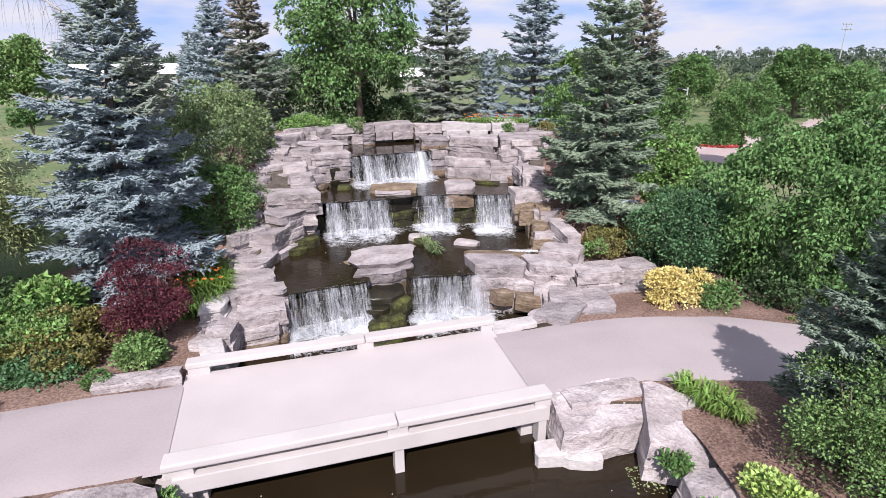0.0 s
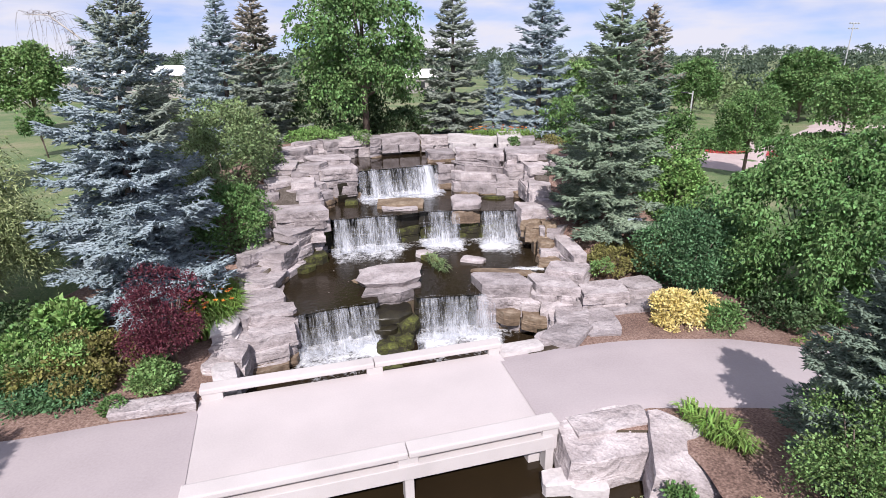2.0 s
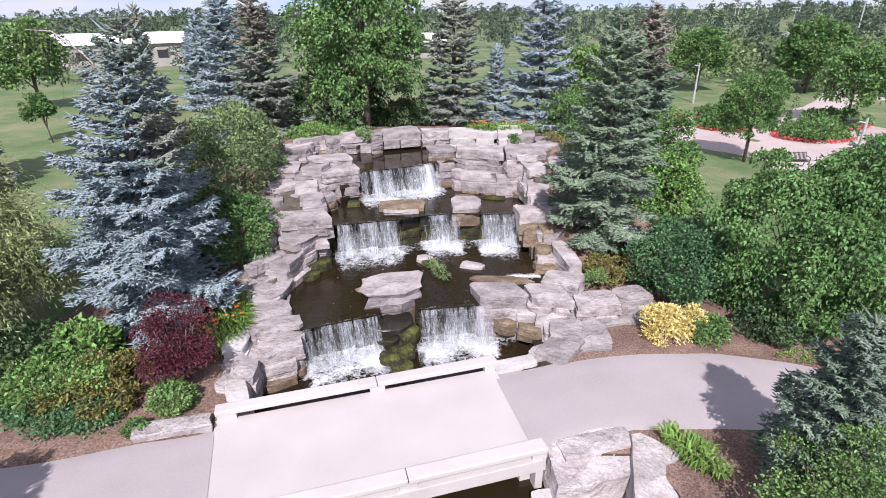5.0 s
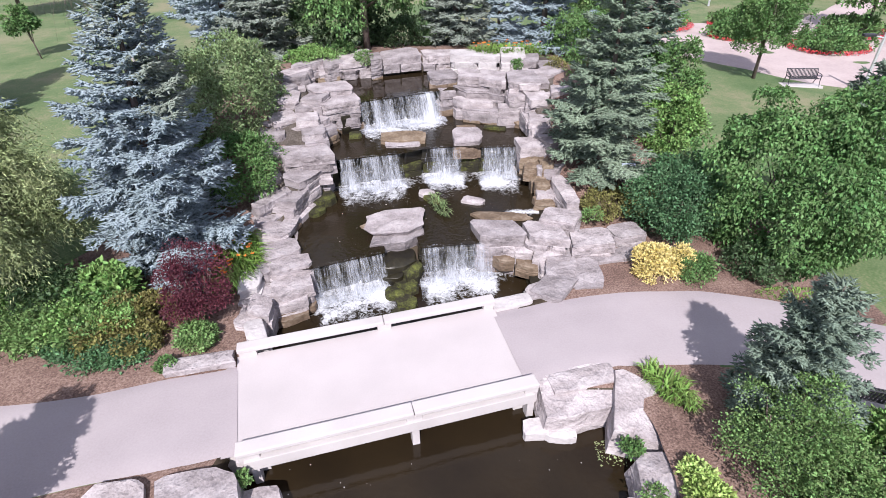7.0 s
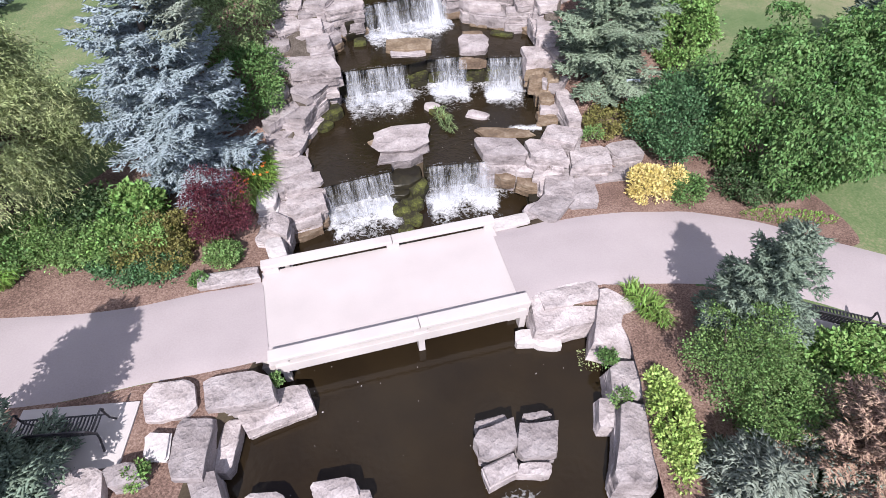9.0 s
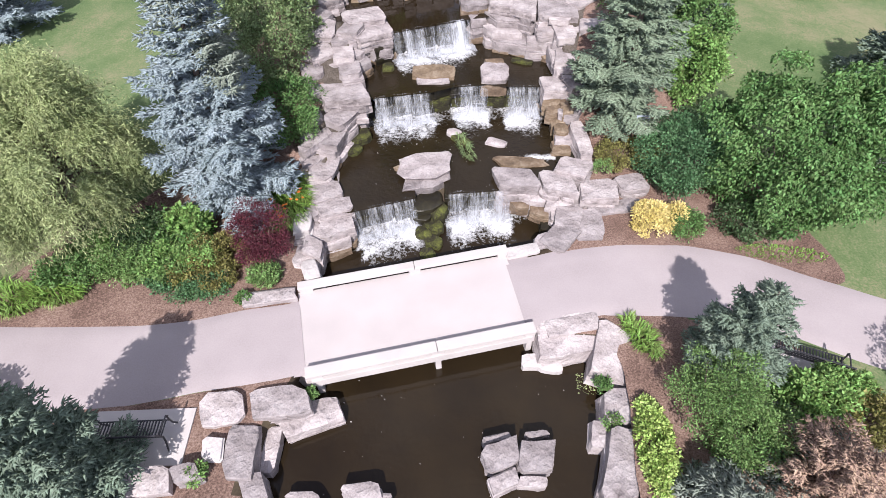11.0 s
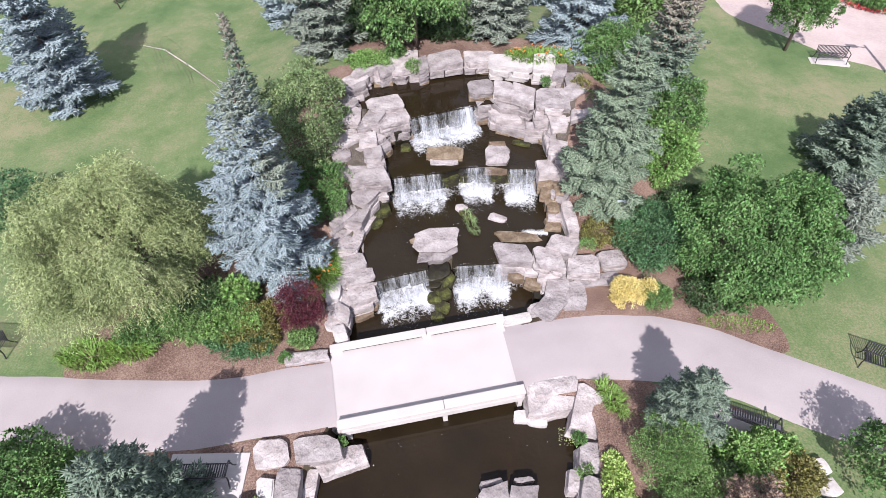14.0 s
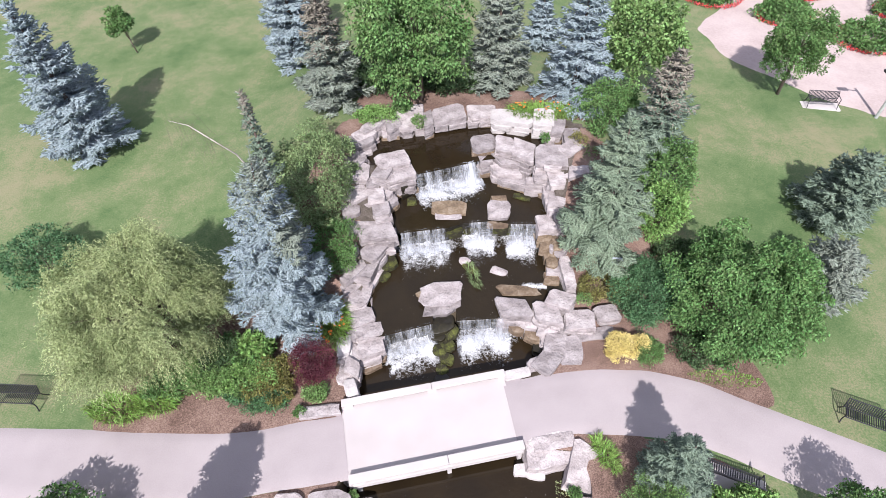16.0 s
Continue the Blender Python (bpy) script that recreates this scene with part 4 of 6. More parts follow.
courses(3.84, 16.29, 1.00, 0.52, 1.83, 0.60, 9, -0.02, STONE, wall_stones)
courses(3.50, 14.96, 0.80, 1.13, 0.81, 0.45, -17, 0.15, STONE, wall_stones)
courses(1.42, 14.44, 0.65, 1.47, 1.01, 0.40, 1, -0.33, STONE, wall_stones)
courses(2.87, 14.26, 0.66, 1.17, 1.01, 0.42, -10, -0.39, STONE, wall_stones)
courses(4.32, 14.12, 0.50, 1.23, 1.00, 0.55, 5, 0.09, STONE, wall_stones)
courses(5.55, 14.62, 0.42, 0.98, 0.76, 0.50, 12, -0.11, STONE, wall_stones)
courses(4.84, 13.66, 0.12, 1.78, 0.53, 0.45, 12, 0.12, STONE, wall_stones)
courses(1.34, 14.26, 0.28, 1.23, 0.46, 0.34, -22, -0.68, STONE, wall_stones)
courses(2.25, 13.97, 0.22, 0.60, 0.50, 0.30, -0, 0.07, STONE, wall_stones)
courses(2.95, 13.74, 0.22, 0.95, 0.51, 0.35, 5, 0.26, STONE, wall_stones)
courses(1.61, 13.84, -0.05, 0.74, 0.46, 0.40, -12, -0.08, BROWN_STONE, wall_stones)
courses(2.28, 13.56, -0.05, 0.63, 0.48, 0.40, -18, -0.23, BROWN_STONE, wall_stones)
courses(3.04, 13.34, -0.02, 0.75, 0.73, 0.45, -5, -0.02, STONE, wall_stones)
courses(2.73, 13.00, -0.35, 0.88, 0.44, 0.50, -24, -0.49, WET_STONE, wall_stones)
courses(3.85, 12.75, 0.10, 0.95, 1.35, 0.40, 6, 0.09, STONE, wall_stones)
courses(2.75, 12.15, 0.10, 1.40, 0.62, 0.50, 22, 0.3, STONE, wall_stones)

tagged(stone(-1.87, 14.92, 0.64, 2.0, 1.3, 0.34, 6, 0.0, STONE, name="boulder", wild=1.0, taper=0.25, slope=(0.02, 0.08)), "broad pale boulder capping a rock in midstream", "boulder", "stones in the stream")
tagged(stone(-1.75, 14.45, 0.40, 1.70, 0.95, 0.9, 12, 0.1, STONE, name="boulder", wild=1.4, taper=0.5), "pale wedge-shaped boulder standing in midstream", "boulder", "stones in the stream")
tagged(stone(-2.17, 15.25, 0.40, 1.97, 0.45, 0.50, 21, 0.03, BROWN_STONE, name="boulder"), "low ochre-stained rock awash in the stream", "boulder", "stones in the stream")
tagged(stone(-1.90, 19.50, 1.66, 1.75, 0.85, 0.28, 5, 0.05, BROWN_STONE, name="boulder", slope=(0.0, 0.04)), "flat boulder with a wet brown top in the stream", "boulder", "stones in the stream")
tagged(stone(-1.86, 19.05, 1.58, 1.35, 0.62, 0.45, 8, 0.0, STONE, name="boulder", taper=0.15), "pale limestone boulder standing in the stream", "boulder", "stones in the stream")
tagged(stone(0.60, 19.48, 1.74, 1.12, 1.02, 0.34, 4, 0.04, STONE, name="boulder", slope=(0.0, 0.10)), "pale square limestone boulder in the stream", "boulder", "stones in the stream")
tagged(stone(0.58, 19.12, 1.46, 0.98, 0.66, 0.45, 2, 0.03, BROWN_STONE, name="boulder"), "wet ochre stone beneath the square boulder", "boulder", "stones in the stream")
tagged(stone(0.72, 16.62, 0.46, 0.74, 0.36, 0.30, -18, 0.1, STONE, name="boulder", wild=1.3), "small white-topped rock in the stream", "boulder", "stones in the stream")
tagged(stone(-0.95, 17.08, 0.52, 0.45, 0.40, 0.40, 30, -0.3, STONE, name="boulder", wild=1.3), "small white-topped rock in the stream", "boulder", "stones in the stream")
tagged(stone(-0.62, 16.75, 0.44, 0.60, 0.80, 0.30, 20, -0.3, MOSS, name="boulder", wild=1.3), "green rock awash in the stream", "boulder", "stones in the stream")
tagged(stone(1.64, 15.57, 0.42, 1.78, 0.54, 0.40, 2, -0.67, BROWN_STONE, name="boulder"), "low ochre-stained rock awash in the stream", "boulder", "stones in the stream")
tagged(stone(0.55, 20.21, 1.70, 0.76, 0.56, 0.40, 13, 0.05, BROWN_STONE, name="boulder"), "low ochre-stained rock awash in the stream", "boulder", "stones in the stream")

tagged(stone(-6.40, 5.56, 0.17, 1.00, 0.88, 0.70, 14, -0.2, STONE, name="boulder", wild=0.85), "large pale limestone boulder at the pond's edge", "boulder", "stones round the pond")
tagged(stone(-4.90, 5.86, 0.21, 1.55, 0.86, 0.70, 10, -0.3, STONE, name="boulder", wild=0.85), "large pale limestone boulder at the pond's edge", "boulder", "stones round the pond")
tagged(stone(-4.15, 5.70, -0.30, 1.50, 0.75, 0.55, 24, -0.1, STONE, name="boulder", wild=0.85), "large pale limestone boulder at the pond's edge", "boulder", "stones round the pond")
tagged(stone(-5.56, 4.50, 0.15, 0.76, 1.25, 0.95, 2, -0.1, STONE, name="boulder", wild=0.85), "large pale limestone boulder at the pond's edge", "boulder", "stones round the pond")
tagged(stone(-5.02, 4.76, -0.36, 0.50, 1.15, 0.55, 8, 0.1, STONE, name="boulder", wild=0.85), "large pale limestone boulder at the pond's edge", "boulder", "stones round the pond")
tagged(stone(-6.25, 4.51, 0.21, 0.51, 0.57, 0.40, 1, -0.25, WHITE_STONE, name="boulder", wild=0.85), "small white limestone block at the pond's edge", "boulder", "stones round the pond")
tagged(stone(-5.04, 3.74, 0.03, 0.61, 0.62, 0.80, 10, -0.41, STONE, name="boulder", wild=0.85), "large pale limestone boulder at the pond's edge", "boulder", "stones round the pond")
tagged(stone(-6.61, 3.84, 0.43, 0.63, 0.47, 0.50, 17, -0.41, STONE, name="boulder", wild=0.85), "large pale limestone boulder at the pond's edge", "boulder", "stones round the pond")
tagged(stone(-7.61, 3.62, 0.33, 1.15, 0.64, 0.50, 9, -0.18, STONE, name="boulder", wild=0.85), "large pale limestone boulder at the pond's edge", "boulder", "stones round the pond")
tagged(stone(-3.82, 3.60, -0.40, 0.90, 0.42, 0.60, 4, -0.67, STONE, name="boulder", wild=0.85), "large pale limestone boulder at the pond's edge", "boulder", "stones round the pond")
tagged(stone(-2.43, 3.88, -0.30, 0.94, 0.41, 0.60, 10, -0.27, STONE, name="boulder", wild=0.85), "large pale limestone boulder at the pond's edge", "boulder", "stones round the pond")
tagged(stone(-2.01, 3.68, -0.38, 0.76, 0.35, 0.50, 10, -0.17, STONE, name="boulder", wild=0.85), "large pale limestone boulder at the pond's edge", "boulder", "stones round the pond")

tagged(stone(1.88, 7.84, -0.48, 0.55, 0.42, 0.45, 3, 0.09, WHITE_STONE, name="boulder", wild=0.85), "small white limestone block at the pond's edge", "boulder", "stones round the pond")
tagged(stone(2.42, 7.76, -0.52, 0.72, 0.40, 0.45, -4, -0.07, WHITE_STONE, name="boulder", wild=0.85), "small white limestone block at the pond's edge", "boulder", "stones round the pond")
tagged(stone(4.22, 7.95, -0.02, 1.20, 1.55, 0.85, -20, -0.1, STONE, name="boulder", wild=0.85, taper=-0.25, slope=(-0.16, 0.14)), "large pale limestone boulder at the pond's edge", "boulder", "stones round the pond")
tagged(stone(4.30, 6.45, -0.14, 1.15, 1.05, 0.75, -2, 0.15, STONE, name="boulder", wild=0.85, taper=-0.25), "large pale limestone boulder at the pond's edge", "boulder", "stones round the pond")
tagged(stone(3.64, 5.72, -0.40, 0.55, 0.75, 0.50, -7, 0.01, STONE, name="boulder", wild=0.85, taper=-0.25), "large pale limestone boulder at the pond's edge", "boulder", "stones round the pond")
tagged(stone(4.02, 4.97, -0.08, 0.86, 1.80, 0.85, -6, 0.15, STONE, name="boulder", wild=0.85, taper=-0.25), "large pale limestone boulder at the pond's edge", "boulder", "stones round the pond")
tagged(stone(4.34, 4.70, -0.20, 0.37, 0.49, 0.60, -22, -0.09, STONE, name="boulder", wild=0.85), "large pale limestone boulder at the pond's edge", "boulder", "stones round the pond")
tagged(stone(0.98, 4.97, -0.22, 0.99, 0.67, 0.60, 21, 0.14, STONE, name="boulder", wild=0.85), "large pale limestone boulder at the pond's edge", "boulder", "stones round the pond")
tagged(stone(1.88, 4.98, -0.20, 0.84, 0.83, 0.60, 6, 0.27, STONE, name="boulder", wild=0.85), "large pale limestone boulder at the pond's edge", "boulder", "stones round the pond")
tagged(stone(1.06, 4.38, -0.30, 0.73, 0.42, 0.50, 29, 0.17, STONE, name="boulder", wild=0.85), "large pale limestone boulder at the pond's edge", "boulder", "stones round the pond")
tagged(stone(1.79, 4.40, -0.34, 0.68, 0.27, 0.50, -1, 0.28, STONE, name="boulder", wild=0.85), "large pale limestone boulder at the pond's edge", "boulder", "stones round the pond")
tagged(stone(0.89, 5.46, -0.36, 0.70, 0.17, 0.40, 17, -0.02, STONE, name="boulder", wild=0.85), "large pale limestone boulder at the pond's edge", "boulder", "stones round the pond")
tagged(stone(1.94, 5.62, -0.36, 0.57, 0.14, 0.40, 14, -0.80, STONE, name="boulder", wild=0.85), "large pale limestone boulder at the pond's edge", "boulder", "stones round the pond")
tagged(stone(-6.12, 9.20, 0.20, 1.70, 0.50, 0.45, 13, -0.15, STONE, name="boulder", wild=0.9), "long low limestone block beside the path", "boulder", "stones round the pond")


def ledge(points, top, foot, seed, label):
    """The dark wet stones over which the water falls, side by side along a lip."""
    home = thing("waterfall_ledge", label, "rock ledge")
    rng = random.Random(seed)
    for (x0, y0), (x1, y1) in zip(points, points[1:]):
        width = math.hypot(x1 - x0, y1 - y0)
        if top < 1 and -2.5 < x0 < -1.05:
            continue
        count = max(1, round(width / 0.75))
        turn = math.degrees(math.atan2(y1 - y0, x1 - x0))
        for k in range(count):
            t = (k + 0.5) / count
            nx, ny = (y1 - y0) / width, -(x1 - x0) / width
            for row, share in ((0, 0.48), (1, 0.62)):
                back = 0.62 - 0.06 * row + rng.uniform(-0.05, 0.05)
                z = top - 0.05 - row * (top - foot) * 0.45
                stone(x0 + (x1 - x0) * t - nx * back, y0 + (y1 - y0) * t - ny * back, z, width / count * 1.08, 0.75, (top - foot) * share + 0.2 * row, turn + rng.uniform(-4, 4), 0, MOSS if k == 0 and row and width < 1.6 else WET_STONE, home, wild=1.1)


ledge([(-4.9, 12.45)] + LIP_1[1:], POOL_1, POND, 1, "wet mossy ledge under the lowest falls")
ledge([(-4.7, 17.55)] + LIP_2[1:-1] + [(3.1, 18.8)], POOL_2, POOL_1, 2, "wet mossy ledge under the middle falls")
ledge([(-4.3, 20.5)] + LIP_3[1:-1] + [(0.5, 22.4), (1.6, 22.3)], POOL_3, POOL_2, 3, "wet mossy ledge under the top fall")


def backing(edge, y0, y1, step, side, seed, label):
    """Rough stones behind the placed ones, from the bed up to the bank."""
    home = thing("rock_wall", label, "rock wall")
    rng = random.Random(seed)
    y = y0
    while y < y1:
        x = edge_at(edge, y)
        dx = edge_at(edge, y + 0.2) - edge_at(edge, y - 0.2)
        turn = math.degrees(math.atan2(0.4, dx))
        bed_z, top = channel(x - side * 0.3, y), bank(x + side * 0.9, y)
        level = {-1.35: POND, -0.05: POOL_1, 1.05: POOL_2}.get(bed_z, POOL_3)
        top = max(top - (0.45 if y < 9 else -0.08), level + 0.10) + rng.uniform(-0.05, 0.06)
        z = level - 0.5
        while z < top - 0.08:
            h = min(rng.uniform(0.26, 0.44), max(0.2, top - z))
            back = 0.30 * (z + h - level)
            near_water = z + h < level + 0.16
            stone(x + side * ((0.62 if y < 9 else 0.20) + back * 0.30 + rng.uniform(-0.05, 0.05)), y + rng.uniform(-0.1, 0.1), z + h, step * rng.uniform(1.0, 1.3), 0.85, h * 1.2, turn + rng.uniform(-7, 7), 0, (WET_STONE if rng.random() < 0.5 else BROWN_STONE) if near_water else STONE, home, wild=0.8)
            z += h
        y += step


backing(LEFT_EDGE, 10.9, 24.6, 0.95, -1, 5, "rough limestone blocks banked behind the stream edge")
backing(RIGHT_EDGE, 12.2, 24.4, 0.95, 1, 6, "rough limestone blocks banked against the slope")
backing(RIGHT_EDGE, -1.5, 8.0, 1.05, 1, 7, "rough limestone blocks along the pond")
backing(LEFT_EDGE, -1.5, 5.6, 1.05, -1, 8, "rough limestone blocks below the bench")
tagged(stone(2.95, 8.50, -0.04, 1.85, 1.20, 0.95, 14, 0.1, STONE, name="boulder", wild=0.8, slope=(0.0, 0.12), taper=-0.10), "huge pale limestone boulder beside the bridge", "boulder", "stones round the pond")
tagged(stone(1.62, 11.5, 0.12, 1.05, 0.36, 0.45, 17, 0, WHITE_STONE, name="end_block", wild=0.4), "white stone block at the end of the bridge rail", "stone block")
moss_rocks = thing("mossy_rocks", "green mossy rocks between the two lowest falls", "rock")
for x, y, z, a, b, h, turn, cover in ((-1.75, 13.75, -0.02, 1.25, 0.8, 0.5, 14, WET_STONE), (-1.30, 13.55, -0.20, 0.7, 0.6, 0.5, 40, MOSS), (-1.85, 13.35, -0.30, 0.8, 0.6, 0.6, -10, WET_STONE), (-1.40, 13.0, -0.42, 0.6, 0.7, 0.5, 50, MOSS),
                                     (-1.75, 12.75, -0.52, 0.6, 0.5, 0.4, 10, MOSS), (-1.35, 12.35, -0.58, 0.5, 0.7, 0.4, 75, MOSS), (-1.55, 11.85, -0.66, 0.5, 0.5, 0.4, 30, MOSS), (-1.5, 11.4, -0.70, 0.7, 0.45, 0.4, 15, WET_STONE)):
    stone(x, y, z, a, b, h, turn, 0.1, cover, moss_rocks, wild=1.6)
for x, y, z, a, b, h, turn in ((-4.55, 16.6, 0.62, 0.8, 0.7, 0.7, 30), (-4.7, 15.9, 0.5, 0.6, 0.6, 0.5, 60), (1.7, 20.6, 1.55, 0.9, 0.4, 0.4, -20), (-3.8, 19.9, 1.62, 0.5, 0.5, 0.4, 10)):
    tagged(stone(x, y, z, a, b, h, turn, 0, MOSS, name="boulder"), "moss-covered rock at the water's edge", "boulder", "stones in the stream")

tagged(stone(3.05, 8.78, 0.05, 1.5, 0.5, 0.6, 14, 0.0, STONE, name="boulder", wild=0.3), "flat limestone boulder flush with the asphalt path", "boulder", "stones round the pond")
fill = thing("rock_wall", "low limestone blocks between the hedge and the stream", "rock wall")
for x, y, a, b, h, turn in ((-6.55, 18.5, 0.8, 0.9, 0.5, 20), (-6.25, 17.7, 0.8, 0.9, 0.5, -10), (-6.3, 16.6, 0.8, 0.8, 0.5, 30), (-6.2, 15.9, 0.7, 0.7, 0.5, 15), (-6.5, 20.3, 1.0, 0.9, 0.6, 10), (-6.3, 19.3, 0.9, 0.9, 0.6, 35)):
    z = bank(x, y) + 0.12
    courses(x, y, z, a, b, h, turn, 0.1, STONE, fill)
tagged(stone(3.62, 8.82, -0.02, 0.95, 0.55, 0.6, 15, 0.0, STONE, name="boulder", wild=0.85), "limestone boulder wedged beside the asphalt path", "boulder", "stones round the pond")


# ---- plants ----
def sub_mesh(name, verts, faces, material, parent, label="", smooth=False):
    return tagged(hang(new(name, array_mesh(name, verts, faces, material, smooth)), parent), label)


def wood(name, stems, parent, material=None, sides=6):
    bm = bmesh.new()
    for pts, rad in stems:
        tube(bm, pts, rad, sides)
    return part(name, bm, material or BARK, parent, "", True)


def spruce(x, y, z, height, radius, seed, material, label, top_material=None, top_from=0.6, dense=1.0, sprig=0.26, whorl=0.30, lean=(0, 0), power=0.8, bare=0.04, category="spruce tree", droop=0.34, fan=0.55, candles=0, side_dry=None):
    """A spruce: straight trunk and tiers of drooping boughs with raised tips, every bough a broad flat fan of needle-covered twigs."""
    rng = np.random.default_rng(seed)
    home = thing("spruce_tree", label, category, (x, y, z), 0 if lean[0] else rng.uniform(0, 360))
    spine = [(lean[0] * t * t, lean[1] * t * t, height * t) for t in (0, 0.25, 0.5, 0.75, 0.97)]
    wood("trunk", [(spine, [0.022 * height * (1 - t) + 0.012 for t in (0, 0.25, 0.5, 0.75, 0.97)])], home)
    base, way, length, thick = [], [], [], []
    h = bare * height
    boughs = []
    while h < height * 0.985:
        t = h / height
        reach = radius * (1 - t) ** power * min(1.0, 0.72 + t * 2.2) + 0.06
        count = max(5, int((8 if reach > 0.6 else 6) * dense))
        start = rng.uniform(0, 6.28)
        for k in range(count):
            short = rng.random() < 0.28
            boughs.append((h + rng.uniform(-0.5, 0.5) * whorl * (0.9 if short else 0.30), reach * (rng.uniform(0.40, 0.72) if short else rng.uniform(0.66, 1.15)), start + 6.283 * k / count + rng.uniform(-0.28, 0.28), t))
        h += whorl * (0.62 + 0.5 * (1 - t)) * rng.uniform(0.8, 1.2)
    for h, reach, a, t in boughs:
        out, side = np.array([math.cos(a), math.sin(a), 0]), np.array([-math.sin(a), math.cos(a), 0])
        sag, lift = (droop + 0.05 - 0.62 * t) * reach * rng.uniform(0.75, 1.25), 0.26 * reach
        steps = max(3, int(reach / (sprig * 0.52)))
        foot = np.array([lean[0] * t * t, lean[1] * t * t, h])
        wide = fan * rng.uniform(0.75, 1.2)
        for i in range(steps):
            s = 0.08 + 0.92 * (i + rng.uniform(0.2, 0.8)) / steps
            p = foot + out * reach * s + np.array([0, 0, -sag * s + lift * s ** 2.4]) + rng.normal(0, 0.012, 3)
            ahead = out + np.array([0, 0, (-sag + 2.4 * lift * s ** 1.4) / reach])
            wing = min(wide * reach * (1.02 - s) ** 0.7 * (0.40 + s) + sprig * 0.5, 0.95)
            base.append(p), way.append(ahead + rng.normal(0, 0.12, 3)), length.append(sprig * rng.uniform(1.0, 1.4)), thick.append(sprig * 0.20)
            for e in (-1, 1):
                run = unit((out * rng.uniform(0.65, 1.0) + side * e * rng.uniform(0.65, 1.1) + rng.normal(0, 0.14, 3) + np.array([0, 0, rng.uniform(-0.30, 0.06)]))[None])[0]
                if noise.noise((p[0] * 1.5 + seed, p[1] * 1.5 + e, p[2] * 1.5)) < -0.40:
                    continue
                pieces = max(1, int(wing * rng.uniform(0.7, 1.1) / (sprig * 0.40)))
                cross = np.cross(run, np.array([0, 0, 1.0]))
                for q in range(pieces):
                    c = p + run * wing * q / pieces + rng.normal(0, 0.010, 3)
                    for tilt in ((0.0,) if q % 2 else (-0.8, 0.8)):
                        base.append(c), way.append(run + tilt * cross + 0.25 * out + np.array([0, 0, 0.12]) + rng.normal(0, 0.30, 3)), length.append(sprig * rng.uniform(0.75, 1.3)), thick.append(sprig * rng.uniform(0.18, 0.27))
    # leading shoot
    for k in range(14):
        base.append(np.array([lean[0], lean[1], height * (0.93 + 0.005 * k)])), way.append(np.array([rng.normal(0, 0.5), rng.normal(0, 0.5), 1.0])), length.append(sprig * 1.1), thick.append(sprig * 0.13)
    # long new shoots round the top
    for k in range(candles):
        a, t = rng.uniform(0, 6.283), rng.uniform(0.86, 0.99)
        r = radius * (1 - t) ** power * 0.9
        base.append(np.array([lean[0] * t * t + r * math.cos(a), lean[1] * t * t + r * math.sin(a), height * t])), way.append(np.array([0.7 * math.cos(a), 0.7 * math.sin(a), 0.8])), length.append(rng.uniform(0.3, 0.6)), thick.append(0.035)
    base, way, length, thick = np.array(base), np.array(way), np.array(length), np.array(thick)
    if top_material:
        upper = base[:, 2] + rng.normal(0, 0.10 * height, len(base)) > top_from * height
        if side_dry:
            upper |= (base[:, 2] > side_dry[1] * height) & (base[:, 2] < side_dry[2] * height) & (base[:, 0] * math.cos(radians(side_dry[0])) + base[:, 1] * math.sin(radians(side_dry[0])) + rng.normal(0, 0.22, len(base)) > 0.55)
        v, f = sprigs(base[upper], way[upper], length[upper], thick[upper])
        sub_mesh("dry_foliage", v, f, top_material, home, "dry browned boughs")
        base, way, length, thick = base[~upper], way[~upper], length[~upper], thick[~upper]
    v, f = sprigs(base, way, length, thick)
    sub_mesh("foliage", v, f, material, home)
    return home


def clumps_in(rng, count, centre, half, shell=0.55, floor=-0.75):
    """Points spread through the outer part of a rounded crown."""
    d = unit(rng.normal(size=(count * 3, 3)))
    d = d[d[:, 2] > floor][:count]
    r = shell + (1 - shell) * rng.uniform(0, 1, (len(d), 1)) ** 0.6
    # uneven outline
    r *= 1 + 0.16 * np.sin(d[:, :1] * 5 + centre[0]) * np.cos(d[:, 1:2] * 4 + centre[1]) + rng.normal(0, 0.06, (len(d), 1))
    return np.array(centre) + d * r * np.array(half), d


def leaf_cloud(rng, points, ways, per, size, spread, long_=1.5, droop=0.0, outward=0.8):
    """Leaves over the outer and upper side of rounded lobes, with hollows between them."""
    keep = rng.random(len(points)) < 0.62
    points, ways = points[keep], ways[keep]
    per = int(per * 1.7)
    n = len(points)
    idx = np.repeat(np.arange(n), per)
    s = rng.uniform(0.6, 1.45, (n, 1))[idx]
    d = unit(rng.normal(0, 1, (len(idx), 3)) + ways[idx] * 0.7 + np.array([0, 0, 0.55]))
    base = points[idx] + d * spread * 1.75 * s * np.array([1, 1, 0.8]) * rng.uniform(0.55, 1.05, (len(idx), 1))
    way = d * outward + rng.normal(0, 0.55, (len(idx), 3)) + np.array([0, 0, -droop])
    k = rng.uniform(0.7, 1.3, len(idx))
    return leaves(base, way, size * long_ * k, size * k, rng)


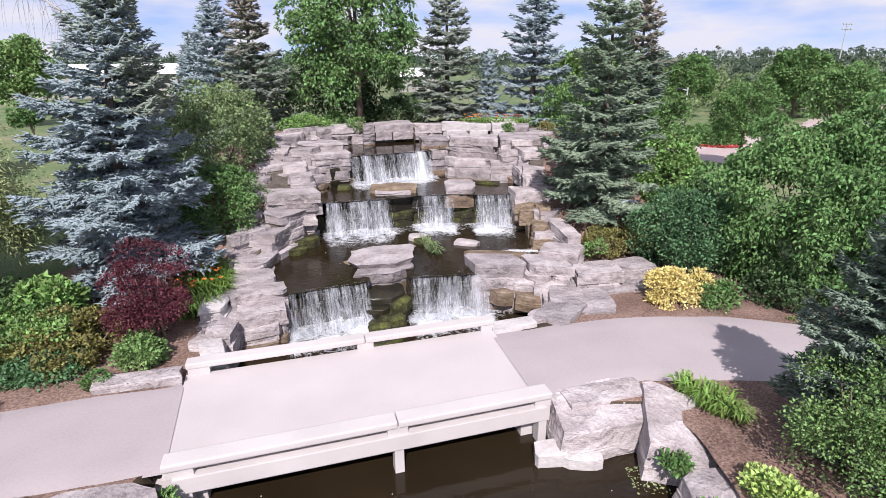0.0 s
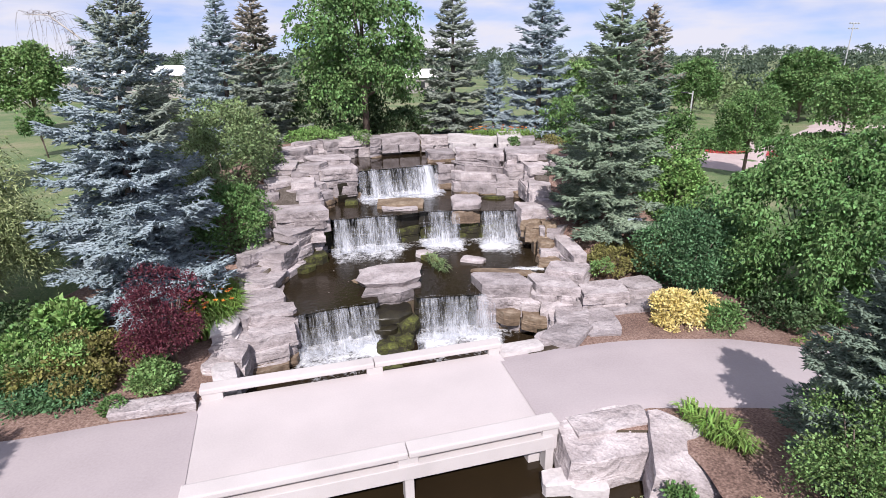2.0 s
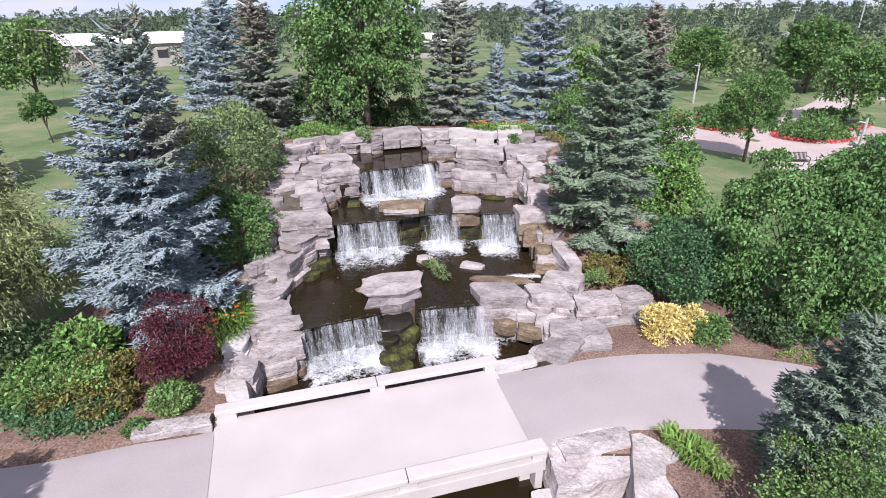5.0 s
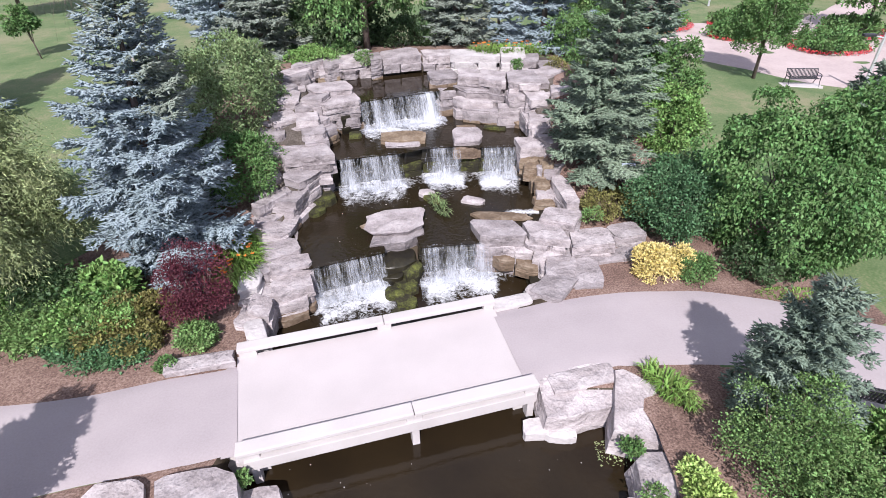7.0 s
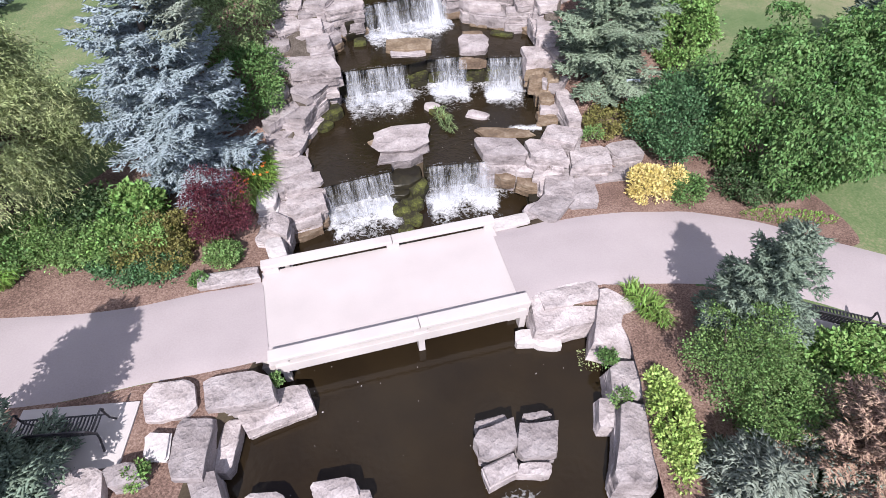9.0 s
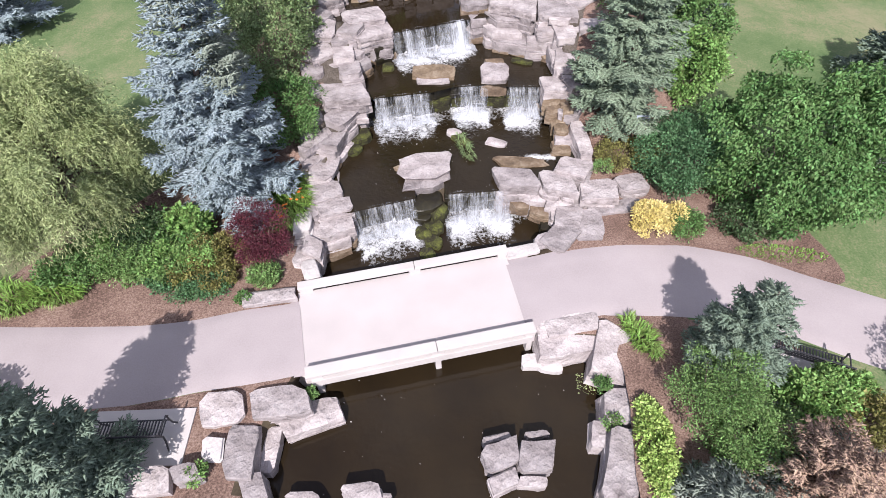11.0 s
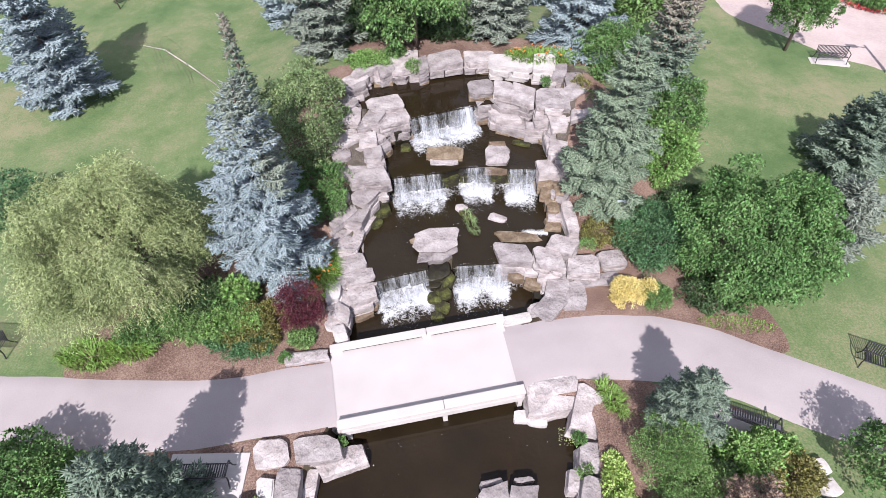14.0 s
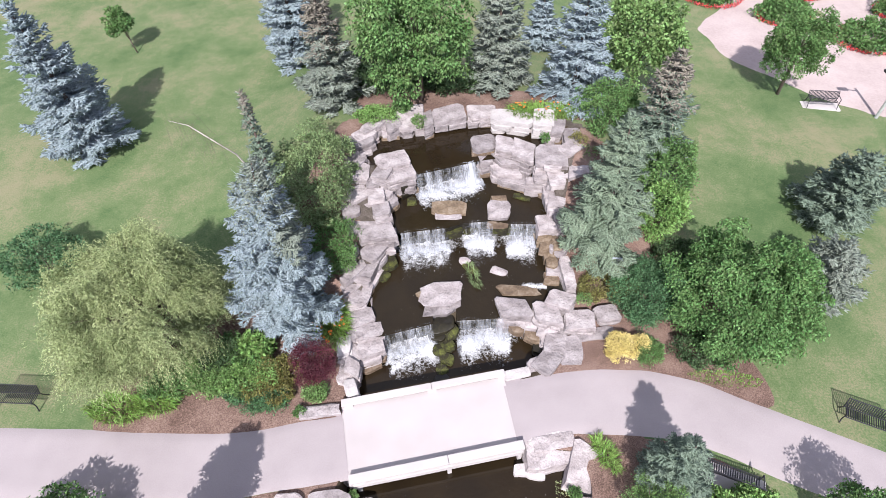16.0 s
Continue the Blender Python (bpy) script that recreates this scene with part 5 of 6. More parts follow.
def bush(x, y, z, half, seed, material, label, clumps=160, per=26, size=0.07, spread=0.16, name="shrub", category="shrub", stems=5, shell=0.6, long_=1.5, droop=0.1, turn=0.0, outward=0.9):
    """A rounded shrub: a few stems and a thick uneven mass of leaves down to the ground."""
    rng = np.random.default_rng(seed)
    home = thing(name, label, category, (x, y, z), turn)
    hx, hy, hz = half
    wood("stem", [([(0.05 * k - 0.1, 0, -0.05), (hx * 0.3 * math.cos(k * 2.4), hy * 0.3 * math.sin(k * 2.4), hz * 0.6), (hx * 0.65 * math.cos(k * 2.4), hy * 0.65 * math.sin(k * 2.4), hz * 1.35)], [0.035, 0.025, 0.008]) for k in range(stems)], home, sides=5)
    pts, d = clumps_in(rng, clumps, (0, 0, hz * 0.85), (hx, hy, hz), shell, -0.8)
    keep = pts[:, 2] > 0.02
    v, f = leaf_cloud(rng, pts[keep], d[keep], per, size, spread, long_, droop, outward)
    sub_mesh("foliage", v, f, material, home)
    return home


def tree(x, y, z, height, crown, centre, seed, material, label, clumps=420, per=40, size=0.10, spread=0.26, trunk=0.16, name="tree", category="tree", lean=(0, 0), shell=0.45, droop=0.25, limbs=9):
    """A broadleaved tree: tapered trunk, spreading limbs, and a crown of leaf tufts with gaps."""
    rng = np.random.default_rng(seed)
    home = thing(name, label, category, (x, y, z), 0)
    top = centre + crown[2] * 0.75
    stems = [([(0, 0, -0.1), (lean[0] * 0.3, lean[1] * 0.3, centre * 0.5), (lean[0] * 0.7, lean[1] * 0.7, centre), (lean[0], lean[1], top)], [trunk, trunk * 0.8, trunk * 0.5, 0.02])]
    pts, d = clumps_in(rng, clumps, (lean[0], lean[1], centre), crown, shell, -0.72)
    for k in range(limbs):
        end = pts[int(rng.integers(len(pts)))]
        h0 = rng.uniform(0.35, 0.85) * centre
        start = np.array([lean[0] * h0 / top, lean[1] * h0 / top, h0])
        mid = start * 0.5 + end * 0.5 + np.array([0, 0, 0.12 * crown[2]])
        stems.append(([tuple(start), tuple(mid), tuple(end)], [trunk * 0.42, trunk * 0.26, 0.012]))
    wood("trunk", stems, home, sides=7)
    v, f = leaf_cloud(rng, pts, d, per, size, spread, 1.5, droop)
    sub_mesh("crown", v, f, material, home)
    return home


def willow(x, y, z, half, height, seed, label):
    """A small weeping tree: uneven lobes of arching shoots that hang down, set with narrow leaves."""
    rng = np.random.default_rng(seed)
    home = thing("willow_tree", label, "willow tree", (x, y, z), 0)
    stems = [([(0, 0, -0.1), (0.1, 0.05, height * 0.3), (0.0, 0.1, height * 0.6)], [0.18, 0.14, 0.08])]
    lobes, d = clumps_in(rng, 96, (0, 0, height * 0.46), (half[0] * 0.84, half[1] * 0.84, height * 0.46), 0.70, -0.6)
    crown = np.array([(0.9 * math.cos(2.4 * k) * (0.3 + 0.08 * k), 0.9 * math.sin(2.4 * k) * (0.3 + 0.08 * k), height * (0.80 - 0.008 * k)) for k in range(26)])
    lobes, d = np.concatenate([lobes, crown]), np.concatenate([d, unit(crown - np.array([0, 0, height * 0.4]))])
    base, way, length, width = [], [], [], []
    for c, n in zip(lobes, d):
        stems.append(([(0, 0.05, height * rng.uniform(0.2, 0.5)), tuple(c * 0.55 + np.array([0, 0, height * 0.22])), tuple(c)], [0.04, 0.025, 0.010]))
        r = rng.uniform(0.35, 0.8)
        for s in range(int(150 * r + 24)):
            a = rng.uniform(0, 6.283)
            out = np.array([math.cos(a), math.sin(a), 0]) + 0.7 * np.array([n[0], n[1], 0])
            p = c + np.array([0, 0, 0.35 * r]) + rng.normal(0, 0.30 * r, 3)
            go, fall_ = r * rng.uniform(0.3, 0.95), r * rng.uniform(0.7, 1.9)
            k = int(8 + 8 * fall_)
            for i in range(k):
                t = (i + rng.random()) / k
                q = p + out * go * t ** 0.7 + np.array([0, 0, 0.25 * r * math.sin(2.4 * t) - fall_ * t ** 2.0])
                if q[2] < 0.05:
                    break
                base.append(q), way.append(out * (0.7 - 0.4 * t) + np.array([0, 0, 0.3 - 1.5 * t]) + rng.normal(0, 0.75, 3))
                length.append(rng.uniform(0.10, 0.15)), width.append(rng.uniform(0.022, 0.033))
    wood("trunk", stems, home, sides=6)
    v, f = leaves(np.array(base), np.array(way), np.array(length), np.array(width), rng, 0.1)
    sub_mesh("foliage", v, f, LEAF_WILLOW, home)
    return home


def blades(x, y, z, half, count, height, seed, label, name, category, material=None, flowers=0, petal=None, width=0.022, turn=0, level=None):
    """Arching strap leaves from a patch of ground, with blossoms on thin stalks where asked."""
    rng = np.random.default_rng(seed)
    home = thing(name, label, category, (x, y, z), turn)
    a = radians(turn)
    ca, sa = math.cos(a), math.sin(a)

    def floor(px, py):
        return (level(x + px * ca - py * sa, y + px * sa + py * ca) - z) if level else 0.0

    ang, rad = rng.uniform(0, 6.283, count), np.sqrt(rng.uniform(0, 1, count))
    px, py = rad * np.cos(ang) * half[0], rad * np.sin(ang) * half[1]
    verts, faces = [], []
    for i in range(count):
        d = np.array([math.cos(ang[i]) + rng.normal(0, 0.8), math.sin(ang[i]) + rng.normal(0, 0.8), 0])
        d /= np.linalg.norm(d)
        s = np.array([-d[1], d[0], 0]) * width * rng.uniform(0.6, 1.2)
        h, b = height * rng.uniform(0.6, 1.15), np.array([px[i], py[i], floor(px[i], py[i])])
        m, t = b + d * h * 0.35 + np.array([0, 0, h * 0.85]), b + d * h * 0.95 + np.array([0, 0, h * rng.uniform(0.45, 0.8)])
        k = len(verts)
        verts += [b - s, b + s, m + s * 0.8, m - s * 0.8, t]
        faces += [(k, k + 1, k + 2), (k, k + 2, k + 3), (k + 3, k + 2, k + 4)]
    sub_mesh("leaves", verts, faces, material or GRASS_BLADE, home)
    if flowers:
        bm = bmesh.new()
        base, way, length, wide = [], [], [], []
        for i in range(flowers):
            q = int(rng.integers(count))
            b = np.array([px[q], py[q], floor(px[q], py[q])])
            top = b + np.array([rng.normal(0, 0.08), rng.normal(0, 0.08), height * rng.uniform(1.0, 1.35)])
            tube(bm, [tuple(b), tuple(top)], [0.006, 0.004], 4)
            for p in range(6):
                g = 6.283 * p / 6
                base.append(top), way.append(np.array([math.cos(g), math.sin(g), 0.55])), length.append(0.085), wide.append(0.045)
        part("stalks", bm, GRASS_BLADE, home)
        v, f = leaves(np.array(base), np.array(way), np.array(length), np.array(wide), rng, 0.1)
        sub_mesh("blossoms", v, f, petal or PETAL_ORANGE, home)
    return home


# slope left of the falls
spruce(-8.35, 13.3, 0.5, 8.0, 2.55, 11, BLUE_NEEDLE, "tall blue spruce with tiered silvery boughs beside the falls", GREY_NEEDLE, 0.82, dense=1.15, sprig=0.15, whorl=0.44, lean=(0.1, 1.3), power=0.70, fan=0.60, candles=12, side_dry=(20, 0.55, 0.72))
spruce(-9.9, 18.3, 1.6, 7.1, 1.0, 12, DEEP_NEEDLE, "thin grey spruce behind the blue spruce", BROWN_NEEDLE, 0.86, sprig=0.18, whorl=0.40, power=1.0)
bush(-8.25, 19.3, 1.75, (1.85, 3.4, 1.85), 13, LEAF_YEW, "dense dark yew hedge along the rock wall", 620, 40, 0.058, 0.20, name="yew_hedge", category="hedge", long_=1.9)
bush(-6.95, 16.35, 1.0, (1.1, 1.5, 1.05), 14, LEAF_MID, "dense dark green yew shrub beside the rock wall", 260, 34, 0.055, 0.17, long_=1.9)
willow(-13.3, 11.4, 0.25, (3.5, 3.5), 6.1, 15, "yellow-green weeping tree with hanging shoots")
bush(-6.45, 10.6, 0.35, (0.76, 0.64, 1.12), 16, LEAF_RED, "crimson-leaved Japanese maple on the mulch", 95, 100, 0.034, 0.19, shell=0.3, name="japanese_maple", category="maple tree", stems=6, long_=1.7)
blades(-6.55, 12.9, bank(-6.55, 12.9), (0.72, 1.1), 1200, 0.55, 17, "clump of orange daylilies in flower", "daylily", "flowers", flowers=46, level=bank)
bush(-7.9, 9.75, 0.03, (0.55, 0.45, 0.28), 18, LEAF_RUST, "low rusty-green shrub at the path's edge", 90, 30, 0.05, 0.10)
bush(-6.45, 9.95, 0.05, (0.42, 0.36, 0.27), 19, LEAF_FRESH, "low green shrub beside the path stone", 90, 30, 0.05, 0.10)
bush(-8.7, 10.7, 0.12, (0.45, 0.4, 0.38), 20, LEAF_RUST, "rusty-green barberry shrub in the bed", 60, 40, 0.05, 0.12)
bush(-9.6, 10.3, 0.1, (0.75, 0.65, 0.42), 21, LEAF_LIME, "green perennial clump in the bed", 130, 30, 0.06, 0.13)
bush(-10.4, 10.0, 0.05, (0.9, 0.55, 0.26), 22, LEAF_FRESH, "spreading green groundcover in the bed", 130, 30, 0.05, 0.12)
bush(-9.4, 11.5, 0.3, (0.6, 0.6, 0.5), 23, LEAF_LIME, "bright lime-green leafy plant below the spruce", 90, 24, 0.10, 0.14)
bush(-10.6, 11.0, 0.2, (0.8, 0.7, 0.6), 24, LEAF_DARK, "dark green leafy shrub below the willow", 130, 28, 0.07, 0.14)
bush(-12.6, 9.7, 0.05, (1.0, 0.6, 0.4), 25, LEAF_MID, "low green shrubs along the mulch edge", 140, 28, 0.06, 0.13)
blades(-12.9, 9.0, 0.03, (0.9, 0.5), 420, 0.45, 26, "loose clump of green grass at the bed's edge", "grass_clump", "ornamental grass")

PLANTS = random.Random(7)
for kind, count, zone, tall in ((LEAF_FRESH, 8, (-12.6, -8.6, 9.9, 11.2), 0.42), (LEAF_MID, 6, (-12.4, -8.4, 10.6, 12.2), 0.5), (LEAF_LIME, 6, (-11.8, -8.6, 10.2, 11.8), 0.4), (LEAF_BLUISH, 9, (-10.4, -8.0, 9.5, 10.2), 0.14), (LEAF_RUST, 3, (-9.2, -7.8, 10.0, 11.0), 0.36)):
    for k in range(count):
        px, py, s = PLANTS.uniform(zone[0], zone[1]), PLANTS.uniform(zone[2], zone[3]), PLANTS.uniform(0.75, 1.25)
        bush(px, py, bank(px, py), (0.62 * s, 0.52 * s, tall * s), 500 + int(97 * abs(px) + 31 * py), kind, "leafy perennial in the mulch bed below the trees", 85, 26, PLANTS.choice((0.045, 0.06, 0.075)), 0.13, name="perennial", category="plant", stems=3)
blades(-8.3, 9.6, 0.02, (0.7, 0.3), 260, 0.22, 27, "low green grass at the bed's edge", "grass_clump", "ornamental grass")
blades(-14.4, 8.6, 0.02, (1.2, 0.6), 520, 0.4, 28, "tall green grass at the bed's edge", "grass_clump", "ornamental grass")

# slope right of the falls
spruce(5.25, 17.75, 1.25, 7.2, 2.15, 31, GREEN_NEEDLE, "tall green spruce beside the falls", None, sprig=0.13, whorl=0.42, dense=1.05, power=0.66, fan=0.6, candles=8)
spruce(7.9, 22.6, 1.2, 7.3, 2.1, 32, DEEP_NEEDLE, "spruce with a browned top behind the green one", BROWN_NEEDLE, 0.70, sprig=0.20, whorl=0.42, power=0.7)
bush(8.3, 19.6, 0.75, (1.05, 1.0, 1.35), 33, LEAF_LIME, "bright green leafy shrub behind the spruce", 240, 34, 0.075, 0.18, droop=0.3)
bush(8.7, 21.3, 0.5, (1.15, 1.05, 2.15), 34, LEAF_MID, "tall green shrub on the slope", 340, 34, 0.07, 0.19)
bush(10.85, 14.75, -0.25, (2.65, 2.5, 2.5), 35, LEAF_ROUND, "large round dense green shrub beside the path", 430, 130, 0.068, 0.27, shell=0.66, droop=0.95, stems=9, long_=1.7, outward=0.5)
bush(7.35, 15.3, 0.1, (1.4, 1.35, 1.2), 36, LEAF_BLUISH, "dark green rounded shrub behind the boulders", 600, 36, 0.055, 0.17)
bush(6.3, 15.6, 0.6, (0.6, 0.6, 0.35), 37, LEAF_RUST, "low olive-green shrub at the spruce's foot", 110, 28, 0.05, 0.12)
for x, y, s_ in ((5.95, 12.92, 1.0), (6.68, 13.12, 0.8)):
    bush(x, y, -0.08, (0.46 * s_, 0.42 * s_, 0.42 * s_), 38 + int(9 * s_), LEAF_GOLD, "golden-yellow variegated shrub at the path's edge", 34, 100, 0.05, 0.17, shell=0.3)
bush(7.15, 13.0, -0.1, (0.55, 0.5, 0.26), 39, LEAF_MID, "low green groundcover beside the golden shrub", 120, 28, 0.05, 0.11)
spruce(15.2, 17.0, -0.6, 3.5, 2.0, 40, GREY_NEEDLE, "grey-green spruce on the lawn behind the round shrub", None, sprig=0.20, whorl=0.34, power=0.55, dense=1.2)
spruce(18.0, 22.3, -0.8, 4.2, 2.3, 41, DEEP_NEEDLE, "grey-green spruce on the lawn", None, sprig=0.22, whorl=0.38, power=0.55, dense=1.2)

bush(5.2, 15.9, 0.35, (0.8, 0.7, 0.35), 42, LEAF_RUST, "low olive-green juniper under the spruce", 140, 28, 0.05, 0.12)
bush(9.0, 17.8, 0.4, (1.0, 0.9, 0.5), 43, LEAF_DARK, "dark green shrub on the slope behind the round shrub", 200, 28, 0.06, 0.15)
bush(9.2, 13.2, -0.3, (0.9, 0.7, 0.5), 44, LEAF_DARK, "dark green undergrowth at the round shrub's foot", 150, 28, 0.06, 0.14)
blades(10.2, 12.15, bank(10.2, 12.15), (1.5, 0.35), 420, 0.09, 46, "low green grass at the round shrub's foot", "grass_clump", "ornamental grass", level=bank)

# between the path and the pond
bush(7.9, 4.2, -0.3, (0.9, 0.8, 0.5), 57, LEAF_DARK, "dark green shrub below the juniper", 160, 28, 0.06, 0.14)
bush(10.2, 6.3, -0.35, (0.9, 0.7, 0.55), 58, LEAF_RUST, "rusty-green shrub behind the bench", 170, 28, 0.06, 0.14)
bush(9.9, 7.1, -0.35, (0.7, 0.5, 0.5), 59, LEAF_LIME, "light green shrub at the bench's end", 130, 28, 0.07, 0.13)
for x, y in ((11.35, 6.75), (11.45, 6.15), (11.4, 5.55)):
    tagged(stone(x, y, -0.15, 0.55, 0.5, 0.4, 20, 0, WHITE_STONE, name="edging_stone"), "white edging stone beside the shrubs", "stone block", "edging stones")
spruce(6.85, 7.5, -0.12, 4.0, 1.3, 51, DEEP_NEEDLE, "young blue-green spruce at the bend of the path", None, sprig=0.10, whorl=0.25, dense=1.2, power=0.58, candles=6)
bush(6.30, 6.55, -0.2, (0.85, 0.75, 1.35), 52, LEAF_FRESH, "green leafy shrub beside the young spruce", 100, 110, 0.036, 0.22, shell=0.3)
bush(7.0, 5.5, -0.2, (1.0, 0.8, 0.85), 152, LEAF_FRESH, "loose green shrub in front of the young spruce", 105, 110, 0.038, 0.22, shell=0.3)
bush(8.9, 6.6, -0.25, (1.0, 0.7, 0.6), 53, LEAF_LIME, "light green shrub behind the bench", 200, 30, 0.07, 0.15)
bush(4.80, 5.3, -0.15, (0.28, 1.15, 0.28), 54, LEAF_CHARTREUSE, "bright lime-green plants along the pond stones", 190, 44, 0.055, 0.13)
blades(9.24, 6.2, -0.15, (0.28, 0.25), 60, 0.5, 63, "pale blue-green spiky plant behind the bench", "spiky_plant", "plant", material=BLUE_NEEDLE, width=0.05)
spruce(6.0, 3.9, -0.3, 1.5, 1.1, 60, GREY_NEEDLE, "low grey-blue juniper beside the shrubs", None, sprig=0.15, whorl=0.13, dense=1.3, power=0.5, category="juniper")
spruce(8.2, 4.4, -0.3, 2.4, 2.2, 55, GREY_NEEDLE, "half-dead low juniper with brown twigs", DEAD_NEEDLE, 0.46, sprig=0.10, whorl=0.27, dense=1.4, power=0.6, category="juniper")
blades(4.95, 8.45, -0.05, (0.3, 0.7), 320, 0.33, 56, "clump of green daylily leaves beside the boulder", "daylily", "flowers", turn=30)

tree(12.9, 6.6, bank(12.9, 6.6), 2.7, (1.05, 1.0, 1.1), 1.6, 157, LEAF_MID, "small dark green tree beside the path", 110, 60, 0.06, 0.2, 0.06)

# by the bench at the pond
spruce(-8.85, 3.3, 0.0, 5.0, 1.55, 61, DEEP_NEEDLE, "green spruce overhanging the bench slab", None, sprig=0.15, whorl=0.32, dense=1.25, power=0.5, candles=8)
bush(-13.6, 4.0, 0.0, (1.6, 1.1, 1.1), 62, LEAF_MID, "broad green shrub along the path", 320, 30, 0.07, 0.17)

# behind the top pool
tree(-4.05, 26.6, bank(-4.05, 26.3), 7.6, (2.75, 2.3, 3.5), 4.0, 71, LEAF_MID, "broad green poplar-like tree behind the top pool", 460, 46, 0.105, 0.28, 0.17, droop=0.9)
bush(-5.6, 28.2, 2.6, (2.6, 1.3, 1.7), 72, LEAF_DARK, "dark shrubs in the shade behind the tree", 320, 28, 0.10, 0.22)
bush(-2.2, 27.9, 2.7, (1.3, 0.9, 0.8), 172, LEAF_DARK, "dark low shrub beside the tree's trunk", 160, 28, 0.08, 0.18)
spruce(-8.9, 26.2, 2.6, 7.2, 2.2, 73, GREY_NEEDLE, "grey-green spruce with browned boughs on the hill", BROWN_NEEDLE, 0.6, sprig=0.22, whorl=0.46)
spruce(-13.6, 34.0, 0.9, 9.6, 2.6, 74, BLUE_NEEDLE, "blue spruce on the lawn behind the hill", None, sprig=0.26, whorl=0.50)
spruce(0.2, 28.2, 2.8, 7.2, 2.15, 75, GREY_NEEDLE, "grey-green spruce behind the top pool", None, sprig=0.22, whorl=0.46)
spruce(4.4, 27.3, 2.7, 7.3, 2.45, 76, BLUE_NEEDLE, "blue spruce behind the top pool", None, sprig=0.22, whorl=0.46)
spruce(2.9, 35.5, 0.8, 5.6, 1.5, 77, BLUE_NEEDLE, "smaller blue spruce farther back", None, sprig=0.32, whorl=0.42)
spruce(-21.5, 48.5, 0.3, 8.2, 2.5, 78, BLUE_NEEDLE, "blue spruce on the far lawn", None, sprig=0.36, whorl=0.46)
bush(6.1, 25.3, 2.2, (1.6, 1.4, 1.5), 79, LEAF_MID, "dark green shrub at the top of the rocks", 330, 34, 0.07, 0.18)
bush(-6.2, 24.6, 3.0, (1.1, 0.6, 0.35), 80, LEAF_LIME, "low bright green groundcover above the rim", 150, 28, 0.06, 0.12)
bush(-5.0, 25.3, 3.1, (0.5, 0.4, 0.35), 81, LEAF_MID, "small green shrub on the rim stones", 80, 28, 0.06, 0.11)
blades(2.6, 25.5, 3.0, (1.7, 0.7), 1100, 0.5, 82, "bank of daylilies behind the rim stones", "daylily", "flowers", flowers=22)
spruce(-24.0, 24.6, 0.7, 8.6, 2.9, 83, BLUE_NEEDLE, "blue-grey spruce alone on the lawn", None, sprig=0.24, whorl=0.48)
tree(-26.6, 35.3, bank(-26.6, 35.3), 3.0, (0.85, 0.85, 0.8), 2.2, 84, LEAF_MID, "small young tree leaning on the lawn", 80, 30, 0.11, 0.16, 0.05, lean=(-0.6, 0.3))
bush(-21.2, 15.2, bank(-21.2, 15.2), (1.7, 1.5, 1.2), 85, LEAF_BLUISH, "dark green juniper shrub on the lawn", 240, 28, 0.07, 0.16)
tree(8.6, 31.5, bank(8.6, 31.5), 6.0, (2.4, 2.2, 2.3), 3.6, 86, LEAF_FRESH, "light green tree on the slope behind the spruces", 320, 34, 0.13, 0.28, 0.12)
blades(-0.45, 16.25, POOL_1 - 0.05, (0.16, 0.75), 150, 0.28, 87, "drowned tuft of grass trailing in the pool", "grass_clump", "grass", material=LEAF_YEW, turn=22)


# bare weeping boughs over the thin spruce
bare = thing("bare_tree", "dead leaning tree with bare weeping twigs above the hedge", "tree", (-10.0, 18.2, bank(-10.0, 18.2)))
rng = np.random.default_rng(88)
line = [np.array(p) for p in ((0.0, 0.0, -0.1), (-0.1, -0.4, 2.6), (-0.4, -1.0, 4.7), (-0.9, -1.4, 5.7), (-1.7, -1.3, 6.3), (-2.6, -1.1, 6.35))]
wood("trunk", [([tuple(p) for p in line], [0.06, 0.045, 0.035, 0.028, 0.02, 0.008])], bare, DRIFT_WOOD)
for k in range(46):
    t = rng.uniform(2.2, 4.98)
    p = line[int(t)] + (line[int(t) + 1] - line[int(t)]) * (t % 1)
    go, drop = rng.normal(0, 0.34, 2), rng.uniform(0.5, 1.7)
    pts = [(p[0] + go[0] * 1.6 * u ** 0.6, p[1] + go[1] * 1.6 * u ** 0.6, p[2] + 0.30 * math.sin(2.6 * u) - drop * u * u) for u in (0, 0.12, 0.28, 0.46, 0.64, 0.82, 1.0)]
    wood("twig", [(pts, [0.005, 0.0045, 0.004, 0.0035, 0.003, 0.002, 0.0015])], bare, BARK, sides=4)

for x, y, z, s, kind in ((-3.85, 24.15, 3.22, 0.28, LEAF_FRESH), (3.78, 7.10, -0.30, 0.16, LEAF_MID), (3.86, 6.02, -0.30, 0.2, LEAF_FRESH), (-4.18, 6.22, -0.15, 0.12, LEAF_FRESH), (-6.35, 3.85, 0.2, 0.18, LEAF_LIME), (2.75, 23.2, 3.1, 0.2, LEAF_MID), (4.55, 15.0, 0.62, 0.22, LEAF_FRESH), (-6.9, 9.05, 0.05, 0.16, LEAF_MID), (4.4, 23.2, 2.95, 0.35, LEAF_RUST), (5.0, 22.4, 2.6, 0.4, LEAF_FRESH)):
    bush(x, y, z, (s, s, s * 0.75), 800 + int(31 * abs(x) + 7 * y), kind, "small green weeds growing between the stones", 26, 26, 0.045, s * 0.4, name="weeds", category="weeds", stems=3)


